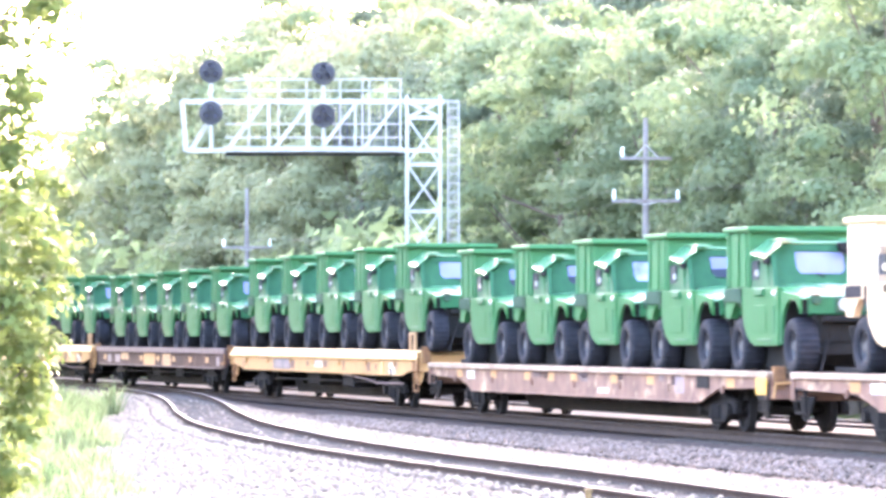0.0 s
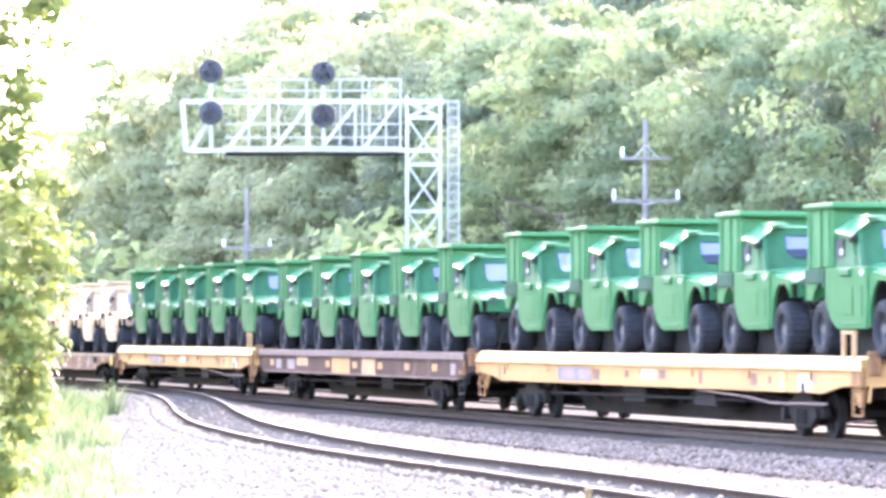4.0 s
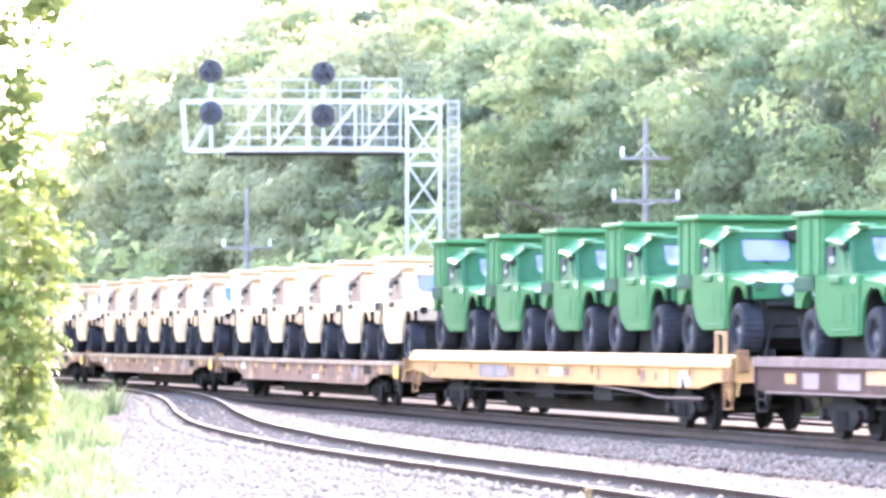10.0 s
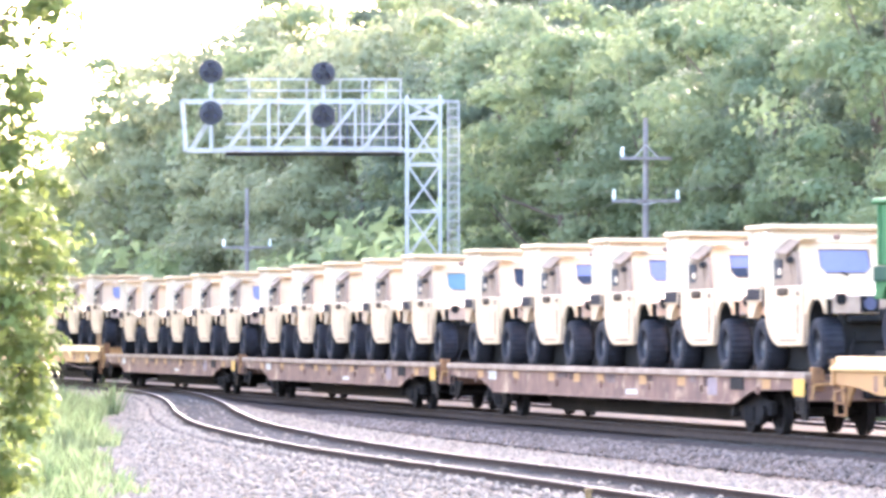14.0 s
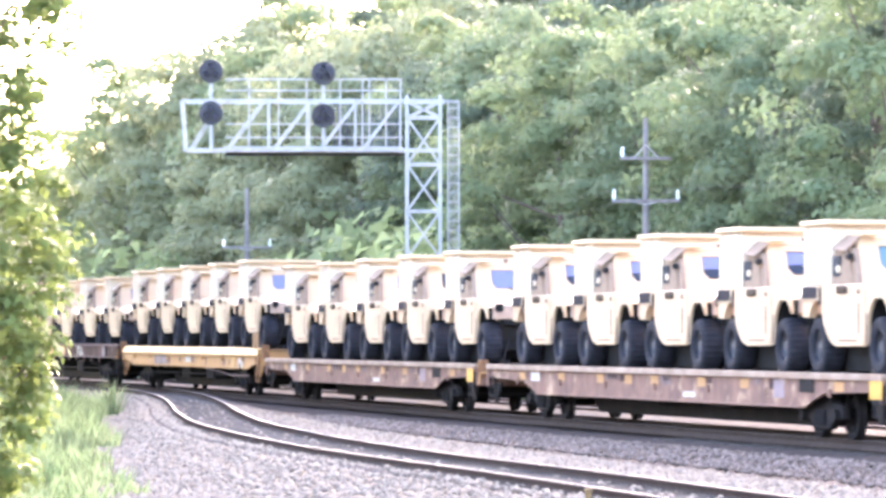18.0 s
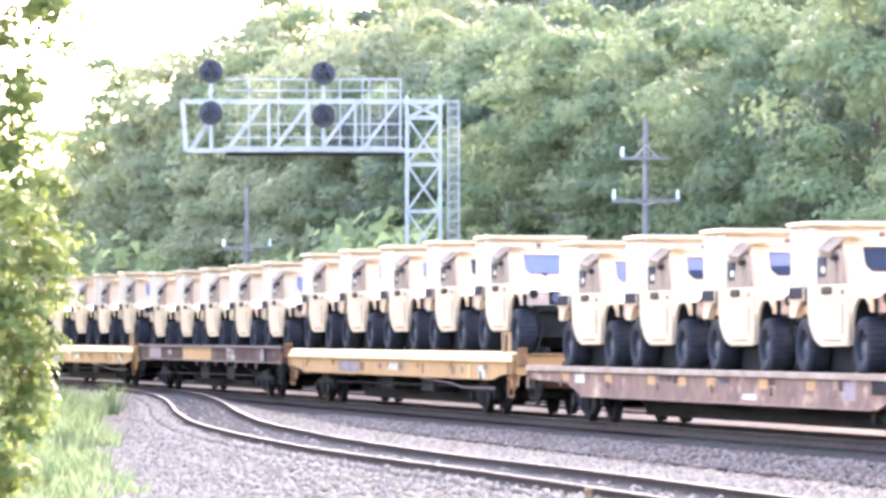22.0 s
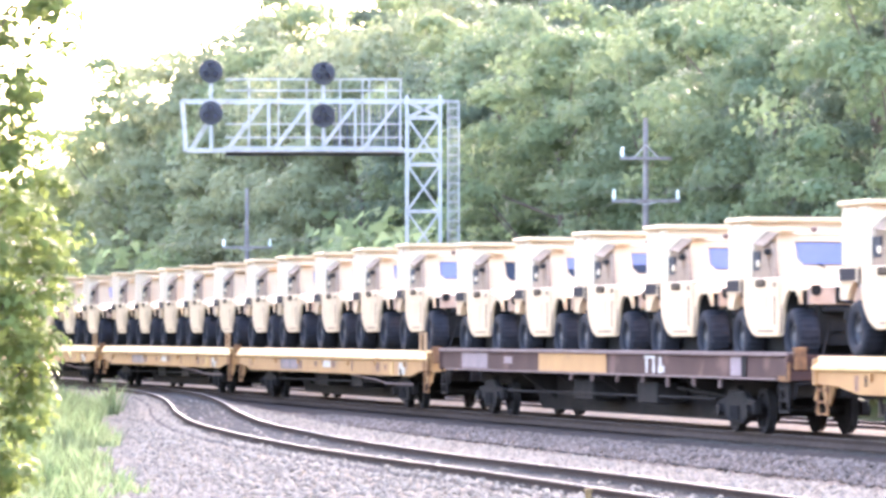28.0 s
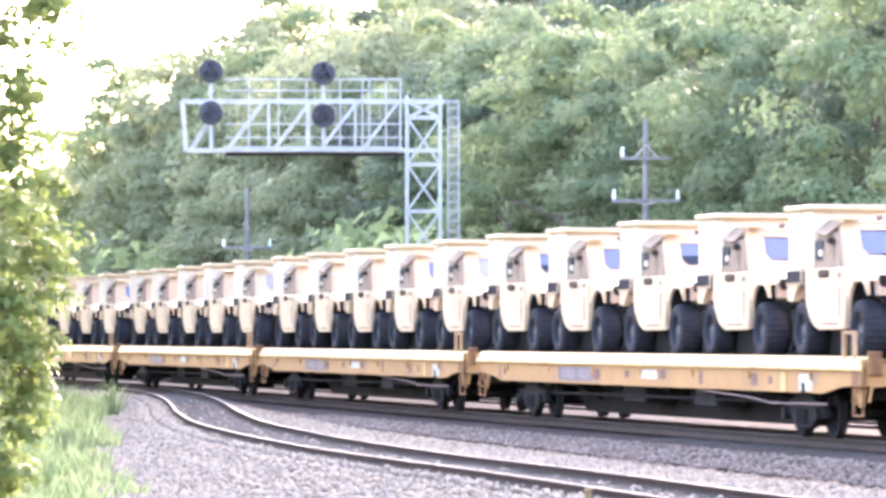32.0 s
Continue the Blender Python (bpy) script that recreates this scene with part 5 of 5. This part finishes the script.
# ---------------------------------------------------------------- the near tree at the line's side, and the grass
def build_near_tree():
    rng = np.random.default_rng(31)
    x0, y0 = -5.35, 42.0
    t = thing("tree", "sunlit yellow-green tree with loose leafy branches beside the line", "tree", m=Matrix.Translation((x0, y0, -0.5)))
    cs, rs, ns = [], [], []
    for i in range(900):
        z = 0.45 + 5.75 * rng.random()
        if rng.random() < (0.8 if 4.66 < z < 5.08 else 0.3 if z > 3.9 else 0.0):
            continue
        a = rng.uniform(-1.6, 1.6)
        reach = float(np.interp(z, [0.6, 1.5, 2.0, 2.6, 3.2, 3.6, 4.1, 4.5, 4.9, 5.4, 6.2], [1.35, 1.5, 1.62, 1.75, 1.78, 1.65, 1.62, 1.5, 1.3, 1.95, 1.85])) * (1 - 0.75 * rng.random() ** 1.6)
        cs.append((reach * math.cos(a), reach * math.sin(a), z))
        rs.append(rng.uniform(0.12, 0.28))
        ns.append(int(rng.uniform(22, 50)))
    # loose twigs reaching out near the top
    for i in range(60):
        z = rng.choice([4.42, 4.62, 5.0, 5.2, 5.45, 5.7]) + 0.09 * rng.normal()
        a = 0.35 * rng.normal()
        reach = (1.55 if z < 4.8 else 1.9) * (0.72 + 0.3 * rng.random())
        cs.append((reach * math.cos(a), reach * math.sin(a), z))
        rs.append(rng.uniform(0.06, 0.13))
        ns.append(int(rng.uniform(6, 16)))
    v, f = leaf_cloud(rng, cs, rs, ns, 0.088, 0.8, 0.5)
    part("crown", soup("crown", v, f, LEAF_NEAR), None, t)
    part("trunk", trunk_bm(rng, 6.0, 0.08, cs[::11]), BARK, t)


build_near_tree()


def build_grass():
    rng = np.random.default_rng(5)
    n = 52000
    y = 46 + 84 * rng.random(n) ** 1.15
    s = np.interp(y, SIDING_Y, SIDING_X)
    ap = np.interp(y, [-40, 40, 48, 60, 75, 90, 130, 200], [8, 7.4, 6.6, 5.1, 3.4, 2.35, 2.1, 2.2])
    inside = 4.4 * rng.random(n) ** 1.2
    x = s - ap - 0.02 - 0.35 * np.clip((62 - y) / 12, 0, 1) - inside + np.array([0.55 * noise.noise(Vector((b * 0.16, 0.4, 8))) + 0.3 * noise.noise(Vector((b * 0.6, 1.7, 3))) for b in y])
    clump = np.array([noise.noise(Vector((a * 0.9, b * 0.35, 2))) + 0.5 * noise.noise(Vector((a * 2.6, b * 1.1, 4))) for a, b in zip(x, y)])
    keep = clump > 0.30 - 0.55 * np.clip(inside / 1.6, 0, 1)
    x, y, clump = x[keep], y[keep], clump[keep]
    n = len(x)
    zg = np.array([ground_z(a, b) for a, b in zip(x, y)])
    h = (0.10 + 0.38 * np.clip(clump + 0.3, 0, 1.1)) * (0.55 + 0.8 * rng.random(n)) * np.interp(y, [70, 100, 120], [1.0, 1.5, 1.9])
    w = 0.012 + 0.018 * rng.random(n)
    a = rng.random(n) * 6.283
    dx, dy = np.cos(a), np.sin(a)
    lean = h * (0.15 + 0.45 * rng.random(n))
    b = rng.random(n) * 6.283
    lx, ly = np.cos(b) * lean, np.sin(b) * lean
    z0 = zg - 0.03
    V = np.stack([np.stack([x - dx * w, y - dy * w, z0], 1), np.stack([x + dx * w, y + dy * w, z0], 1),
                  np.stack([x + dx * w * 0.8 + lx * 0.4, y + dy * w * 0.8 + ly * 0.4, zg + h * 0.62], 1), np.stack([x - dx * w * 0.8 + lx * 0.4, y - dy * w * 0.8 + ly * 0.4, zg + h * 0.62], 1),
                  np.stack([x + lx, y + ly, zg + h], 1)], 1).reshape(-1, 3)
    k = 5 * np.arange(n)[:, None]
    F = np.concatenate([k + np.array([0, 1, 2]), k + np.array([0, 2, 3]), k + np.array([3, 2, 4])])
    tagged(new("grass", soup("grass", V, F, GRASS)), "tall bright green grass and weeds beside the ballast", "grass", kind="stuff")


build_grass()


# ---------------------------------------------------------------- small things beside the siding
def siding_point(y, side):
    """A place beside the siding, side metres to the right of its middle, and the track's turn there."""
    i = min(range(len(SIDING_PATH)), key=lambda j: abs(SIDING_PATH[j][1] - y))
    a, b = SIDING_PATH[max(i - 1, 0)], SIDING_PATH[min(i + 1, len(SIDING_PATH) - 1)]
    t = Vector((b[0] - a[0], b[1] - a[1])).normalized()
    p = SIDING_PATH[i]
    return p[0] + side * t.y, p[1] - side * t.x, math.degrees(math.atan2(-t.x, t.y))


def build_joints():
    bm = box(0.022, 0.05, -0.45, 0.45, -0.14, -0.04, 0.006)
    for y in (-0.34, -0.12, 0.12, 0.34):
        rod((0.045, y, -0.09), (0.075, y, -0.09), 0.016, 6, bm)
    me = mesh_of(bm, "joint_bar", RAILSIDE)
    for y, side in ((72.5, 0.7175), (77.5, -0.7175), (58.0, 0.7175), (90.0, -0.7175)):
        x, yy, a = siding_point(y, side)
        j = tagged(new("joint_bar", me), "rusty bolted joint bar clasping the siding rail", "joint bar", "joint bars of the siding")
        j.matrix_basis = pose(x, yy, 0, 0, 0, a + (180 if side < 0 else 0))


build_joints()


def build_stake():
    x, y, a = siding_point(50.4, -1.0)
    t = thing("marker_stake", "short faded yellow marker stake beside the siding rail", "marker stake", m=pose(x, y, -0.24, 0, 0, a))
    part("post", box(-0.03, 0.03, -0.03, 0.03, -0.05, 0.22, 0.006), STAKE, t)
    part("cap", box(-0.045, 0.045, -0.045, 0.045, 0.22, 0.25, 0.008), STAKE, t)


build_stake()

# ---------------------------------------------------------------- what moves
def motions():
    steps = [i * 1.0 for i in range(33)]
    for ob, k, local in TRAIN:
        walk(ob, [(t, car_pose(k, t) @ local) for t in steps])
    # wheels roll on the rails, keyed in turns of less than a right angle
    rows = [(i / 15, run(i / 15) / WHEEL_R) for i in range(481)]
    for ob, k, local in TRAIN:
        if not ob.name.startswith("flatcar"):
            continue
        for w in ob.children_recursive:
            if w.name.startswith("wheelset"):
                p = w.matrix_basis.translation.copy()
                walk(w, [(t, Matrix.Translation(p) @ Matrix.Rotation(a, 4, "X")) for t, a in rows])


motions()
